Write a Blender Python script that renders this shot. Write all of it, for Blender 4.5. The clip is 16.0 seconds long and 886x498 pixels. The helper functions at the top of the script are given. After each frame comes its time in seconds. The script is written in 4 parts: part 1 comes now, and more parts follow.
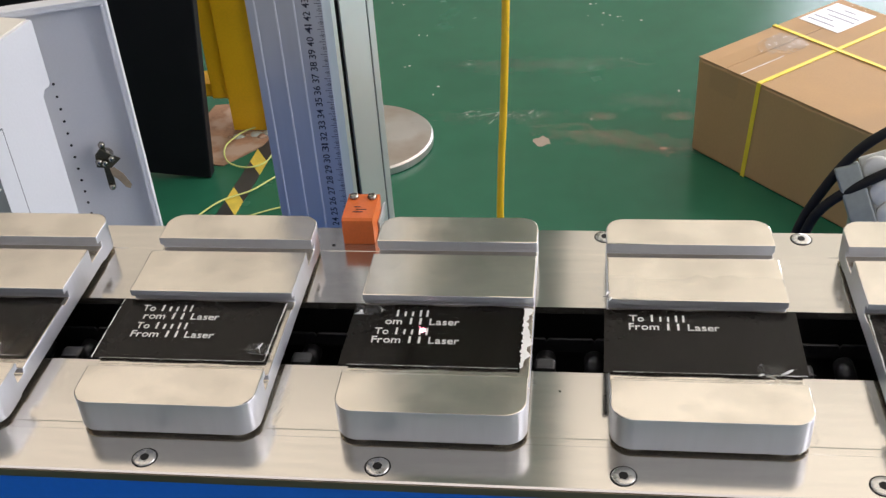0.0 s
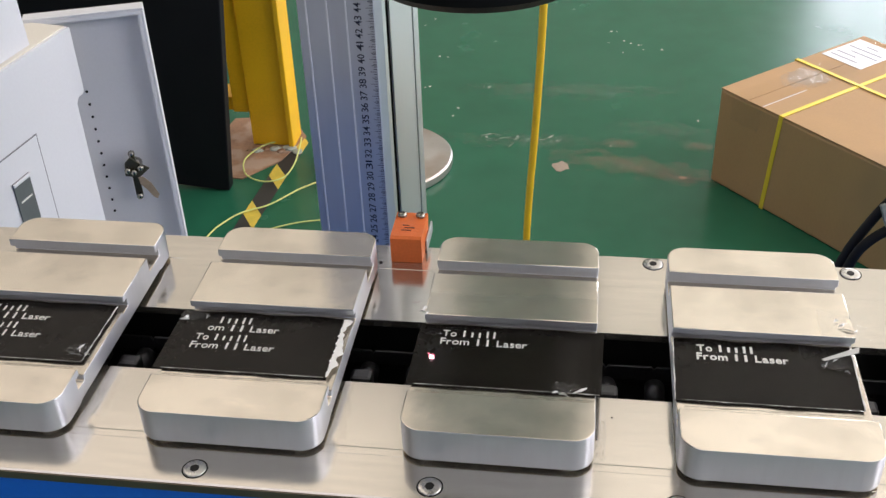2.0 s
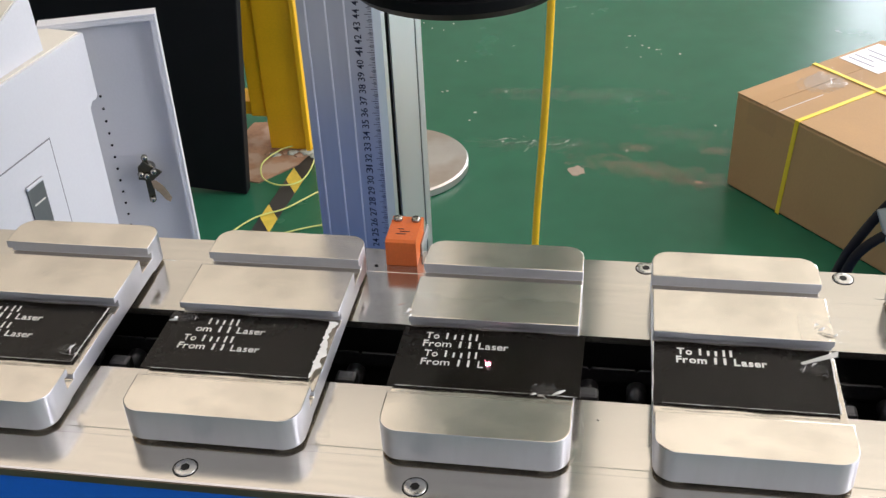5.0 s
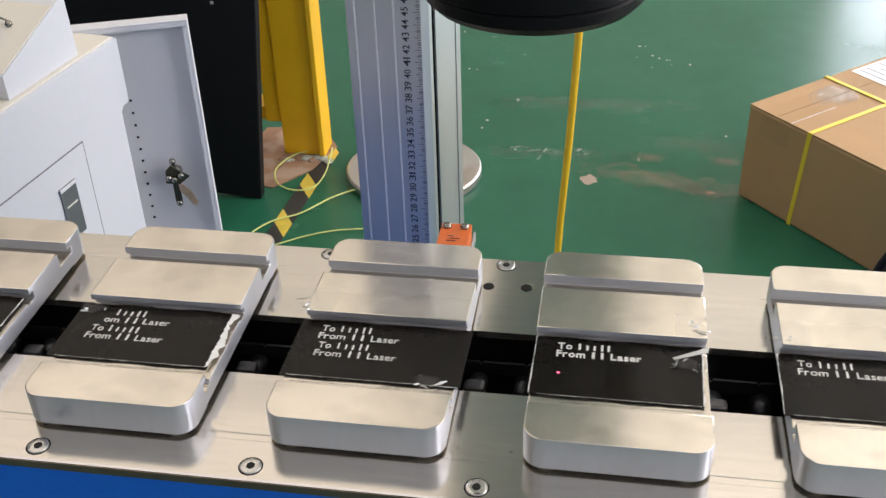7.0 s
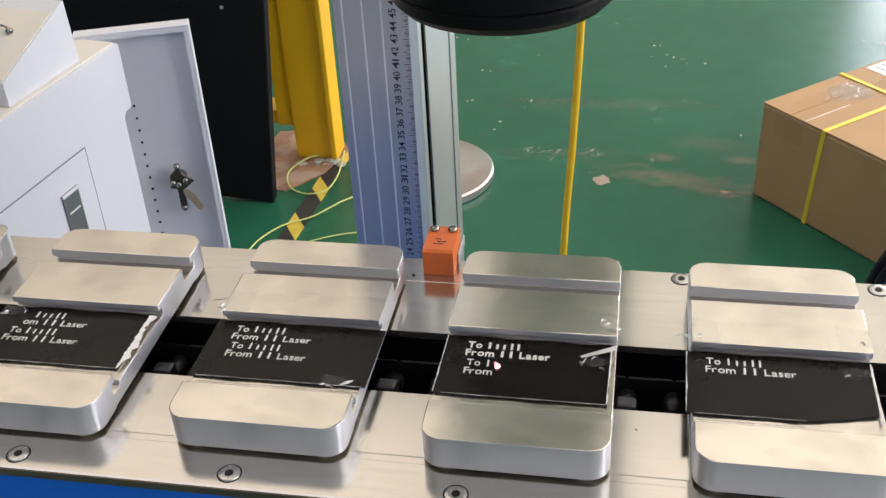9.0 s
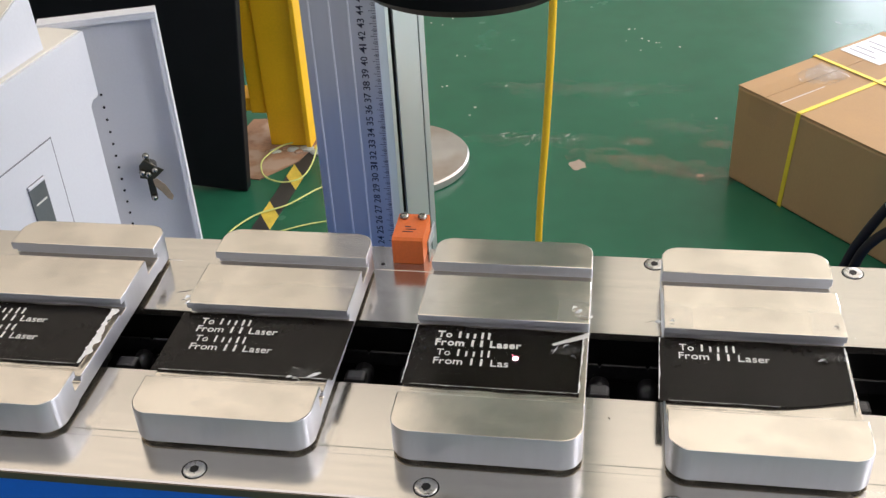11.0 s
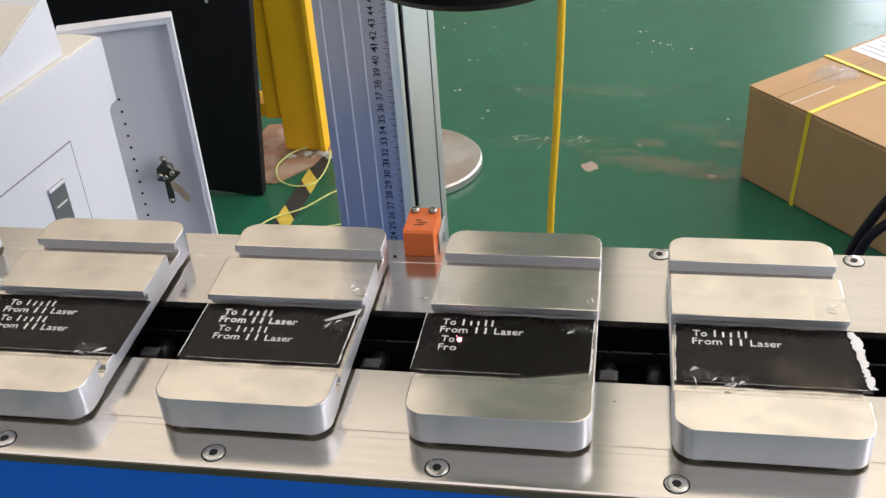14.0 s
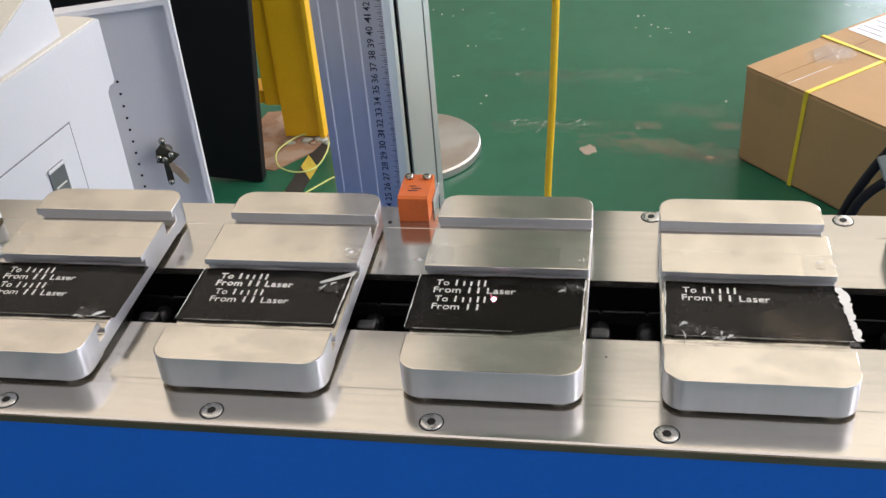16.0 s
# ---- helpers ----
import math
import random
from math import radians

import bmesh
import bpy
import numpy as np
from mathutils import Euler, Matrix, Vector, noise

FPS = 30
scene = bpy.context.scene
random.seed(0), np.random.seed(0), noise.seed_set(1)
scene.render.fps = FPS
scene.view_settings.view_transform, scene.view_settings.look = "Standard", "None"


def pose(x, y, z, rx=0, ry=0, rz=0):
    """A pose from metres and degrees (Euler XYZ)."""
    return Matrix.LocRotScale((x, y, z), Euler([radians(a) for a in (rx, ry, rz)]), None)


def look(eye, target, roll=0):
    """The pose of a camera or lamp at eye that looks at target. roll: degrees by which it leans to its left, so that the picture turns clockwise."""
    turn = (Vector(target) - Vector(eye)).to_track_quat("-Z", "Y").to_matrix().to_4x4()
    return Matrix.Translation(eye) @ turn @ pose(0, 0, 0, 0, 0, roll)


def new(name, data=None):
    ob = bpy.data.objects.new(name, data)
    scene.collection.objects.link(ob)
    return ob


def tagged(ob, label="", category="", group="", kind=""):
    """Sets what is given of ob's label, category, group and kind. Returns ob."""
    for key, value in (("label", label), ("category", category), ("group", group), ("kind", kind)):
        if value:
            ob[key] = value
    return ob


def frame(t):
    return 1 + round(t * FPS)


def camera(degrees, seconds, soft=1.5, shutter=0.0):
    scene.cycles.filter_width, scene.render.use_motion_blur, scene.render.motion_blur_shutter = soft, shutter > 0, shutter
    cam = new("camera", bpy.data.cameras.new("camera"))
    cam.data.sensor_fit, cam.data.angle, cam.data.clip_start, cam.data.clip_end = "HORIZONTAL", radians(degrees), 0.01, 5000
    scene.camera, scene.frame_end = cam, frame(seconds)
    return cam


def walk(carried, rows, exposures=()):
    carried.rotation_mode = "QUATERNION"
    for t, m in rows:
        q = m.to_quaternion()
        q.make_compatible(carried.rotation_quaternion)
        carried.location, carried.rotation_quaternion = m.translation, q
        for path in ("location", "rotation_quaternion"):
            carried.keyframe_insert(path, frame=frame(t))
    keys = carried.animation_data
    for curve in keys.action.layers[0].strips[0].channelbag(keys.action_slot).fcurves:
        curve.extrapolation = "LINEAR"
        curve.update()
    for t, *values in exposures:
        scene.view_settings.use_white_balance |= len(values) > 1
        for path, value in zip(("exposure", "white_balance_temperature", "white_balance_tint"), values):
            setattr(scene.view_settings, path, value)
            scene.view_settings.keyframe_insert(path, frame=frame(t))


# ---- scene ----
cam = camera(44.5, 16.0, soft=1.4, shutter=0.3)
# seconds, eye, a point one metre ahead, roll
PATH = [
    (0, (0.1971, -0.7273, 1.2307), (0.0747, 0.0809, 0.6547), -4.19),
    (0.5, (0.2141, -0.7417, 1.2426), (0.0781, 0.0687, 0.6727), -4.66),
    (1, (0.1925, -0.7436, 1.2460), (0.0623, 0.0700, 0.6792), -3.76),
    (1.5, (0.1856, -0.7384, 1.2407), (0.0574, 0.0777, 0.6771), -2.87),
    (2, (0.1672, -0.7306, 1.2315), (0.0421, 0.0884, 0.6715), -2.11),
    (2.5, (0.1786, -0.7347, 1.2347), (0.0369, 0.0841, 0.6784), -2.86),
    (3, (0.1879, -0.7405, 1.2393), (0.0338, 0.0779, 0.6858), -3.76),
    (3.5, (0.1889, -0.7407, 1.2395), (0.0331, 0.0776, 0.6863), -3.87),
    (6, (0.1843, -0.7304, 1.2320), (0.0402, 0.0871, 0.6744), -2.11),
    (6.5, (0.1704, -0.7481, 1.2454), (0.0254, 0.0702, 0.6892), -2.06),
    (7, (0.1549, -0.7523, 1.2447), (0.0101, 0.0694, 0.6935), -1.94),
    (7.5, (0.1494, -0.7582, 1.2496), (-0.0023, 0.0634, 0.7001), -2.19),
    (8, (0.1789, -0.7599, 1.2520), (0.0038, 0.0584, 0.7045), -3.53),
    (8.5, (0.1780, -0.7515, 1.2467), (0.0059, 0.0674, 0.6993), -3.38),
    (11, (0.1821, -0.7302, 1.2341), (0.0355, 0.0851, 0.6739), -3.26),
    (11.5, (0.2160, -0.7430, 1.2410), (0.0491, 0.0710, 0.6846), -4.51),
    (12, (0.2002, -0.7508, 1.2475), (0.0446, 0.0666, 0.6929), -3.95),
    (12.5, (0.1839, -0.7462, 1.2391), (0.0414, 0.0752, 0.6868), -3.37),
    (13, (0.1603, -0.7488, 1.2388), (0.0305, 0.0720, 0.6825), -3.01),
    (13.5, (0.1849, -0.7546, 1.2408), (0.0324, 0.0624, 0.6847), -3.93),
    (14, (0.1890, -0.7510, 1.2369), (0.0280, 0.0655, 0.6824), -4.26),
    (14.5, (0.1867, -0.7460, 1.2313), (0.0244, 0.0707, 0.6776), -4.20),
    (15, (0.1847, -0.7444, 1.2267), (0.0221, 0.0725, 0.6733), -4.00),
    (15.5, (0.1885, -0.7478, 1.2228), (0.0197, 0.0680, 0.6697), -4.66),
    (16, (0.1963, -0.7680, 1.2257), (0.0335, 0.0444, 0.6657), -4.95),
]
walk(cam, [(t, look(eye, target, roll)) for t, eye, target, roll in PATH], [(0, 0.13, 6650, 20), (2, 0.13, 6650, 20), (3.5, 0.21, 6650, 20), (16, 0.24, 6650, 20)])

# ---- world, daylight and exposure ----
world = bpy.data.worlds.new("world")
scene.world = world
world.use_nodes = True
wn, wl = world.node_tree.nodes, world.node_tree.links
sky = wn.new("ShaderNodeTexSky")
sky.sky_type, sky.sun_disc, sky.sun_elevation, sky.sun_rotation = "NISHITA", False, radians(48), radians(60)
wl.new(sky.outputs[0], wn["Background"].inputs[0])
wn["Background"].inputs[1].default_value = 0.12
sun = new("sun", bpy.data.lights.new("sun", "SUN"))
sun.data.energy, sun.data.angle, sun.data.color = 2.0, radians(3), (1.0, 0.95, 0.88)
sun.matrix_world = look((6, 3.5, 8), (0, 0, 0))


def window_light(name, place, target, w, h, power, colour):
    """An area lamp for daylight or added fill at an opening."""
    lamp = new(name, bpy.data.lights.new(name, "AREA"))
    lamp.data.shape, lamp.data.size, lamp.data.size_y = "RECTANGLE", w, h
    lamp.data.energy, lamp.data.color = power, colour
    lamp.matrix_world = look(place, target)


HALL = dict(x0=-6.0, x1=6.0, y0=-3.4, y1=7.0, top=4.6)
window_light("daylight_north", (3.1, 6.9, 1.75), (2.0, 0, 1.2), 2.7, 1.2, 90, (0.86, 0.94, 1.0))
# the south lamp is added fill that brightens the column's reflection and fixture fronts
window_light("fill_south", (0.0, -3.36, 3.45), (0.0, 0, 1.2), 8.0, 0.9, 26, (1.0, 0.95, 0.88))
window_light("daylight_east", (5.9, 1.5, 2.7), (0, 1.0, 1.2), 8.8, 2.3, 340, (0.93, 0.96, 1.0))
# added roof fill: rows of two panels, southern ones brighter for the metal's reflections
ROOF_ROWS = [(-2.40, 3.9, 2.3), (1.90, 4.1, 2.4), (4.95, 1.5, 5.0)]  # middle, width, watts per square metre
ROOF_PANELS = [(-0.7, 4.0, 1.28), (4.1, 6.7, 0.86)]  # from, to, brightness factor
for middle, wide, power in ROOF_ROWS:
    for y_from, y_to, clear in ROOF_PANELS:
        y_mid = (y_from + y_to) / 2
        window_light("fill_roof", (middle, y_mid, 4.53), (middle, y_mid, 0), wide, y_to - y_from, power * clear * wide * (y_to - y_from), (1.0, 0.915, 0.80))


# ---- materials ----
def material(name, colour, rough=0.5, metal=0.0, vary=0.12, scale=6.0, fine=160.0, bump=0.05, rvary=0.1, stretch=(1, 1, 1),
             second=None, second_at=(0.55, 0.7), coat=0.0, spec=0.5):
    """A surface whose colour varies at a coarse and a fine scale, with uneven gloss and a fine relief."""
    m = bpy.data.materials.new(name)
    m.use_nodes = True
    n, l = m.node_tree.nodes, m.node_tree.links
    b = n["Principled BSDF"]
    b.inputs["Metallic"].default_value, b.inputs["Coat Weight"].default_value = metal, coat
    b.inputs["Specular IOR Level"].default_value = spec
    co = n.new("ShaderNodeTexCoord")
    mp = n.new("ShaderNodeMapping")
    mp.inputs["Scale"].default_value = stretch
    l.new(co.outputs["Object"], mp.inputs["Vector"])

    def noise_tex(s, detail=4):
        t = n.new("ShaderNodeTexNoise")
        t.inputs["Scale"].default_value, t.inputs["Detail"].default_value = s, detail
        l.new(mp.outputs[0], t.inputs["Vector"])
        return t

    big, small = noise_tex(scale), noise_tex(fine, 3)
    mix = n.new("ShaderNodeMath")
    mix.operation = "MULTIPLY_ADD"
    mix.inputs[1].default_value, mix.inputs[2].default_value = 0.4, 0.0
    l.new(small.outputs["Fac"], mix.inputs[0])
    add = n.new("ShaderNodeMath")
    add.operation = "MULTIPLY_ADD"
    add.inputs[1].default_value = 0.6
    l.new(big.outputs["Fac"], add.inputs[0])
    l.new(mix.outputs[0], add.inputs[2])
    ramp = n.new("ShaderNodeMapRange")
    ramp.inputs[1].default_value, ramp.inputs[2].default_value = 0.3, 0.7
    ramp.inputs[3].default_value, ramp.inputs[4].default_value = 1 - vary, 1 + vary
    l.new(add.outputs[0], ramp.inputs[0])
    tone = n.new("ShaderNodeMix")
    tone.data_type, tone.blend_type = "RGBA", "MULTIPLY"
    tone.inputs["Factor"].default_value = 1.0
    tone.inputs["A"].default_value = (*colour, 1)
    l.new(ramp.outputs[0], tone.inputs["B"])
    out = tone.outputs["Result"]
    if second:
        patch = noise_tex(scale * 0.45, 3)
        cut = n.new("ShaderNodeMapRange")
        cut.inputs[1].default_value, cut.inputs[2].default_value = second_at
        l.new(patch.outputs["Fac"], cut.inputs[0])
        over = n.new("ShaderNodeMix")
        over.data_type = "RGBA"
        l.new(cut.outputs[0], over.inputs["Factor"])
        l.new(out, over.inputs["A"])
        over.inputs["B"].default_value = (*second, 1)
        out = over.outputs["Result"]
    l.new(out, b.inputs["Base Color"])
    gloss = n.new("ShaderNodeMapRange")
    gloss.inputs[1].default_value, gloss.inputs[2].default_value = 0.3, 0.7
    gloss.inputs[3].default_value, gloss.inputs[4].default_value = max(0.02, rough - rvary), min(1, rough + rvary)
    l.new(add.outputs[0], gloss.inputs[0])
    l.new(gloss.outputs[0], b.inputs["Roughness"])
    if bump:
        bp = n.new("ShaderNodeBump")
        bp.inputs["Strength"].default_value, bp.inputs["Distance"].default_value = bump, 0.002
        l.new(small.outputs["Fac"], bp.inputs["Height"])
        l.new(bp.outputs[0], b.inputs["Normal"])
    return m


def glow(name, colour, strength):
    m = bpy.data.materials.new(name)
    m.use_nodes = True
    b = m.node_tree.nodes["Principled BSDF"]
    b.inputs["Base Color"].default_value = (*colour, 1)
    b.inputs["Emission Color"].default_value, b.inputs["Emission Strength"].default_value = (*colour, 1), strength
    return m


def film(name, alpha, tone=(0.9, 0.9, 0.88), ior=1.45):
    """Clear sticky tape: see-through but for a little white, with a glossy face."""
    m = material(name, tone, 0.12, 0, 0.05, 30, 240, 0.1, 0.06)
    n, l = m.node_tree.nodes, m.node_tree.links
    b = n["Principled BSDF"]
    b.inputs["Alpha"].default_value = alpha
    gl = n.new("ShaderNodeBsdfGlossy")
    gl.inputs["Roughness"].default_value = 0.10
    fr = n.new("ShaderNodeFresnel")
    fr.inputs["IOR"].default_value = ior
    mx = n.new("ShaderNodeMixShader")
    l.new(fr.outputs[0], mx.inputs[0])
    l.new(b.outputs[0], mx.inputs[1])
    l.new(gl.outputs[0], mx.inputs[2])
    l.new(mx.outputs[0], n["Material Output"].inputs["Surface"])
    return m



# tops tinted warm, sides bluish: the hall's light put into one metal's colour
ALU = material("warm-tinted machined aluminium", (0.70, 0.645, 0.56), 0.20, 0.90, 0.09, 60, 320, 0.0, 0.07, (1, 1, 1), (0.555, 0.51, 0.44), (0.44, 0.70))
ALU_SIDE = material("cool-tinted side-milled aluminium", (0.67, 0.69, 0.735), 0.40, 0.95, 0.05, 30, 260, 0.0, 0.04, (1, 1, 0.15))
# milling marks run round the sides, so highlights stretch upwards
side_bsdf = ALU_SIDE.node_tree.nodes["Principled BSDF"]
side_bsdf.inputs["Anisotropic"].default_value, side_bsdf.inputs["Anisotropic Rotation"].default_value = 0.9, 0.25
round_z = ALU_SIDE.node_tree.nodes.new("ShaderNodeTangent")
round_z.direction_type, round_z.axis = "RADIAL", "Z"
ALU_SIDE.node_tree.links.new(round_z.outputs[0], side_bsdf.inputs["Tangent"])
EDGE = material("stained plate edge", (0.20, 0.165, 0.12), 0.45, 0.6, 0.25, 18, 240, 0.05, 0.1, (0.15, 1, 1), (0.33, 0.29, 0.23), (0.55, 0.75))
STEEL = material("ground steel plate", (0.575, 0.54, 0.485), 0.15, 0.92, 0.11, 14, 240, 0.003, 0.05, (0.12, 1, 1), (0.50, 0.475, 0.43), (0.5, 0.72))
SCREW = material("zinc screw steel", (0.55, 0.54, 0.52), 0.28, 1.0, 0.1, 80, 600, 0.03)
DARK = material("socket shade black oxide", (0.02, 0.02, 0.02), 0.5, 0.6, 0.2, 60, 400, 0.03)
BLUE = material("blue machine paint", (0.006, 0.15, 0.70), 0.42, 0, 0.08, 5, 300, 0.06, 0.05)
# BLUE darkened for the unseen rear panel, so less blue bounces onto the column
NAVY = material("blue machine paint dimmed for bounce", (0.018, 0.095, 0.31), 0.5, 0, 0.08, 5, 300, 0.06, 0.05)
BLACK = material("black powder coat", (0.007, 0.007, 0.0095), 0.5, 0, 0.2, 12, 400, 0.06, 0.05, (1, 1, 1), None, (0.55, 0.7), 0.0, 0.16)
MATT = material("matt black slot shade", (0.004, 0.004, 0.004), 0.95, 0, 0.2, 12, 400, 0.0, 0.02, (1, 1, 1), None, (0.55, 0.7), 0.0, 0.0)
HOUSING = material("pale grey machine housing", (0.82, 0.82, 0.79), 0.5, 0, 0.08, 10, 300, 0.05)
LUG = material("worn chain lug steel", (0.07, 0.07, 0.075), 0.38, 0.7, 0.3, 60, 400, 0.05)
CHAIN = material("oiled chain steel", (0.045, 0.045, 0.05), 0.35, 0.7, 0.3, 50, 400, 0.05)
TROUGH = material("black conveyor trough", (0.008, 0.008, 0.009), 0.5, 0, 0.2, 20, 300, 0.05)
SHEET = material("black coated test sheet", (0.0095, 0.0078, 0.0062), 0.20, 0, 0.25, 22, 300, 0.02, 0.04, (1, 1, 1), (0.012, 0.010, 0.008), (0.5, 0.7), 0.0, 0.12)
MARK = material("bright engraved metal", (0.82, 0.82, 0.80), 0.55, 0.1, 0.08, 300, 900, 0.1)
PAPER = material("torn white paper backing", (0.85, 0.85, 0.83), 0.7, 0, 0.06, 60, 400, 0.2)
TAPE = film("clear sticky tape", 0.010, (0.03, 0.03, 0.03), 1.05)

FLAP = film("loose tape flap", 0.05, (0.9, 0.9, 0.88), 1.05)
# nearly opaque white: highlights on the tape put into its colour
GLINT = film("white painted tape glint", 0.85, (0.95, 0.95, 0.92), 1.2)
FOLD = film("folded clear tape", 0.5, (0.9, 0.9, 0.88), 1.05)
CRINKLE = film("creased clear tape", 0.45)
TAPEFLAT = film("flat parcel tape", 0.05, (0.75, 0.60, 0.42), 1.03)
TAPEBOX = film("painted shine on parcel tape", 0.24, (0.92, 0.88, 0.82), 1.2)
COLUMN = material("brushed anodised column", (0.57, 0.60, 0.665), 0.36, 0.56, 0.05, 8, 200, 0.02, 0.05, (1, 1, 0.05))
COLSIDE = material("plain anodised column side", (0.66, 0.69, 0.70), 0.36, 0.85, 0.04, 8, 200, 0.02, 0.05, (1, 1, 0.05))
GROOVE = material("bright cut groove", (0.78, 0.80, 0.85), 0.45, 0.2, 0.04, 20, 200, 0.02)
INK = material("black ruler ink", (0.02, 0.024, 0.05), 0.5, 0, 0.1, 200, 600, 0.0)
LENS = material("black anodised lens barrel", (0.005, 0.005, 0.006), 0.45, 0.0, 0.15, 20, 400, 0.02, 0.05, (1, 1, 1), None, (0.55, 0.7), 0.0, 0.14)
GLASS = material("coated lens glass", (0.02, 0.03, 0.05), 0.05, 0, 0.05, 20, 100, 0.0, 0.02)
ORANGE = material("orange sensor plastic", (0.72, 0.155, 0.032), 0.4, 0, 0.1, 60, 500, 0.08)
WHITE = material("white cabinet paint", (0.72, 0.73, 0.76), 0.38, 0, 0.03, 4, 260, 0.08, 0.05)
CREAM = material("cream console paint", (0.76, 0.72, 0.63), 0.4, 0, 0.03, 4, 260, 0.08, 0.05)
LILAC = material("grey-lilac door lining", (0.74, 0.735, 0.755), 0.42, 0, 0.03, 4, 260, 0.08, 0.05)
CHROME = material("nickel lock metal", (0.34, 0.32, 0.28), 0.25, 1.0, 0.25, 60, 300, 0.03)
OLIVE = material("dull olive cam steel", (0.11, 0.10, 0.065), 0.35, 0.7, 0.25, 60, 300, 0.03)
BRASS = material("key brass", (0.42, 0.32, 0.22), 0.35, 0.4, 0.2, 60, 300, 0.03)
YELLOW = material("yellow machine paint", (0.98, 0.55, 0.016), 0.40, 0, 0.10, 7, 200, 0.06, 0.06, (1, 1, 1), (0.52, 0.24, 0.02), (0.66, 0.85))
CARD = material("corrugated cardboard", (0.47, 0.293, 0.142), 0.7, 0, 0.07, 9, 240, 0.15, 0.05, (1, 1, 0.4), (0.40, 0.26, 0.14), (0.6, 0.8))
STRAP = material("yellow packing strap", (0.85, 0.66, 0.05), 0.4, 0, 0.08, 30, 300, 0.1)
LABELW = material("white shipping label", (0.82, 0.82, 0.84), 0.4, 0, 0.04, 30, 300, 0.05)
LABELG = material("grey label print", (0.30, 0.31, 0.36), 0.5, 0, 0.1, 60, 300, 0.0)
CABLE = material("yellow cable sheath", (0.92, 0.55, 0.018), 0.38, 0, 0.06, 20, 300, 0.04)
EARTH = material("green-yellow earth wire", (0.62, 0.68, 0.22), 0.4, 0, 0.1, 40, 300, 0.0)
RUBBER = material("black rubber cable", (0.014, 0.014, 0.015), 0.55, 0, 0.2, 60, 400, 0.05, 0.1, (1, 1, 1), None, (0.55, 0.7), 0.0, 0.2)
DISC = material("spun steel base", (0.58, 0.56, 0.54), 0.35, 0.9, 0.10, 14, 300, 0.03, 0.1, (1, 1, 1), (0.40, 0.31, 0.24), (0.48, 0.72))
TAPEY = material("yellow floor tape", (0.66, 0.50, 0.07), 0.5, 0, 0.2, 40, 300, 0.05)
TAPEB = material("black floor tape", (0.03, 0.03, 0.03), 0.5, 0, 0.2, 30, 300, 0.05)
RUST = material("rusty concrete patch", (0.33, 0.19, 0.115), 0.75, 0, 0.3, 30, 200, 0.3, 0.1, (1, 1, 1), (0.42, 0.30, 0.22), (0.5, 0.6))
SCRAPE = material("faint floor scrape", (0.17, 0.27, 0.20), 0.5, 0, 0.3, 60, 300, 0.1)
FLECK = material("pale floor fleck", (0.42, 0.45, 0.40), 0.7, 0, 0.2, 60, 300, 0.1)
WALLP = material("cream hall wall", (0.66, 0.63, 0.56), 0.7, 0, 0.05, 1.5, 60, 0.1)
# unseen walls: west darkened, south darkened and blued, to shape the light they return
WALLD = material("dull grey hall wall", (0.24, 0.24, 0.24), 0.7, 0, 0.08, 1.5, 60, 0.1)
WALLG = material("grey-blue hall wall", (0.40, 0.44, 0.51), 0.7, 0, 0.06, 1.5, 60, 0.1)
CEILP = material("pale hall ceiling", (0.84, 0.80, 0.72), 0.8, 0, 0.05, 1.0, 40, 0.1)
FLOOR = material("green epoxy floor", (0.016, 0.118, 0.066), 0.24, 0, 0.13, 3.2, 14, 0.0, 0.05, (1, 1, 1), (0.026, 0.130, 0.076), (0.48, 0.74), 0.0, 0.28)
BARE = material("bare screed", (0.36, 0.29, 0.23), 0.7, 0, 0.15, 40, 200, 0.2)


def worn_film(name, colour, low, high, scale, most=0.5, rough=0.6):
    """Wear or a painted sheen that thins out unevenly towards its rim."""
    m = material(name, colour, rough, 0, 0.2, 6, 60, 0.1)
    n, l = m.node_tree.nodes, m.node_tree.links
    co = n.new("ShaderNodeTexCoord")
    ln = n.new("ShaderNodeVectorMath")
    ln.operation = "LENGTH"
    l.new(co.outputs["Object"], ln.inputs[0])
    ns = n.new("ShaderNodeTexNoise")
    ns.inputs["Scale"].default_value, ns.inputs["Detail"].default_value = scale, 6
    sq = n.new("ShaderNodeMapping")
    sq.inputs["Scale"].default_value = (2.6, 1.0, 1.0)
    l.new(co.outputs["Object"], sq.inputs["Vector"])
    l.new(sq.outputs[0], ns.inputs["Vector"])
    sub = n.new("ShaderNodeMath")
    sub.operation = "MULTIPLY_ADD"
    sub.inputs[1].default_value = -0.75
    twice = n.new("ShaderNodeMath")
    twice.operation = "MULTIPLY"
    twice.inputs[1].default_value = 2.4
    l.new(ns.outputs["Fac"], twice.inputs[0])
    l.new(ln.outputs["Value"], sub.inputs[0])
    l.new(twice.outputs[0], sub.inputs[2])
    rg = n.new("ShaderNodeMapRange")
    rg.inputs[1].default_value, rg.inputs[2].default_value, rg.inputs[4].default_value = low, high, most
    l.new(sub.outputs[0], rg.inputs[0])
    l.new(rg.outputs[0], n["Principled BSDF"].inputs["Alpha"])
    return m


WEAR_RUST = worn_film("rusty floor wear", (0.36, 0.29, 0.20), 0.55, 1.35, 2.2, 0.27, 0.4)
# brown reflection on the glossy sheets, painted as a see-through patch
SHEEN = worn_film("painted tape sheen", (0.36, 0.27, 0.18), 0.45, 1.40, 0.8, 0.10, 0.2)
WEAR_PALE = worn_film("pale floor scuffs", (0.20, 0.29, 0.21), 0.60, 1.40, 3.0, 0.19)
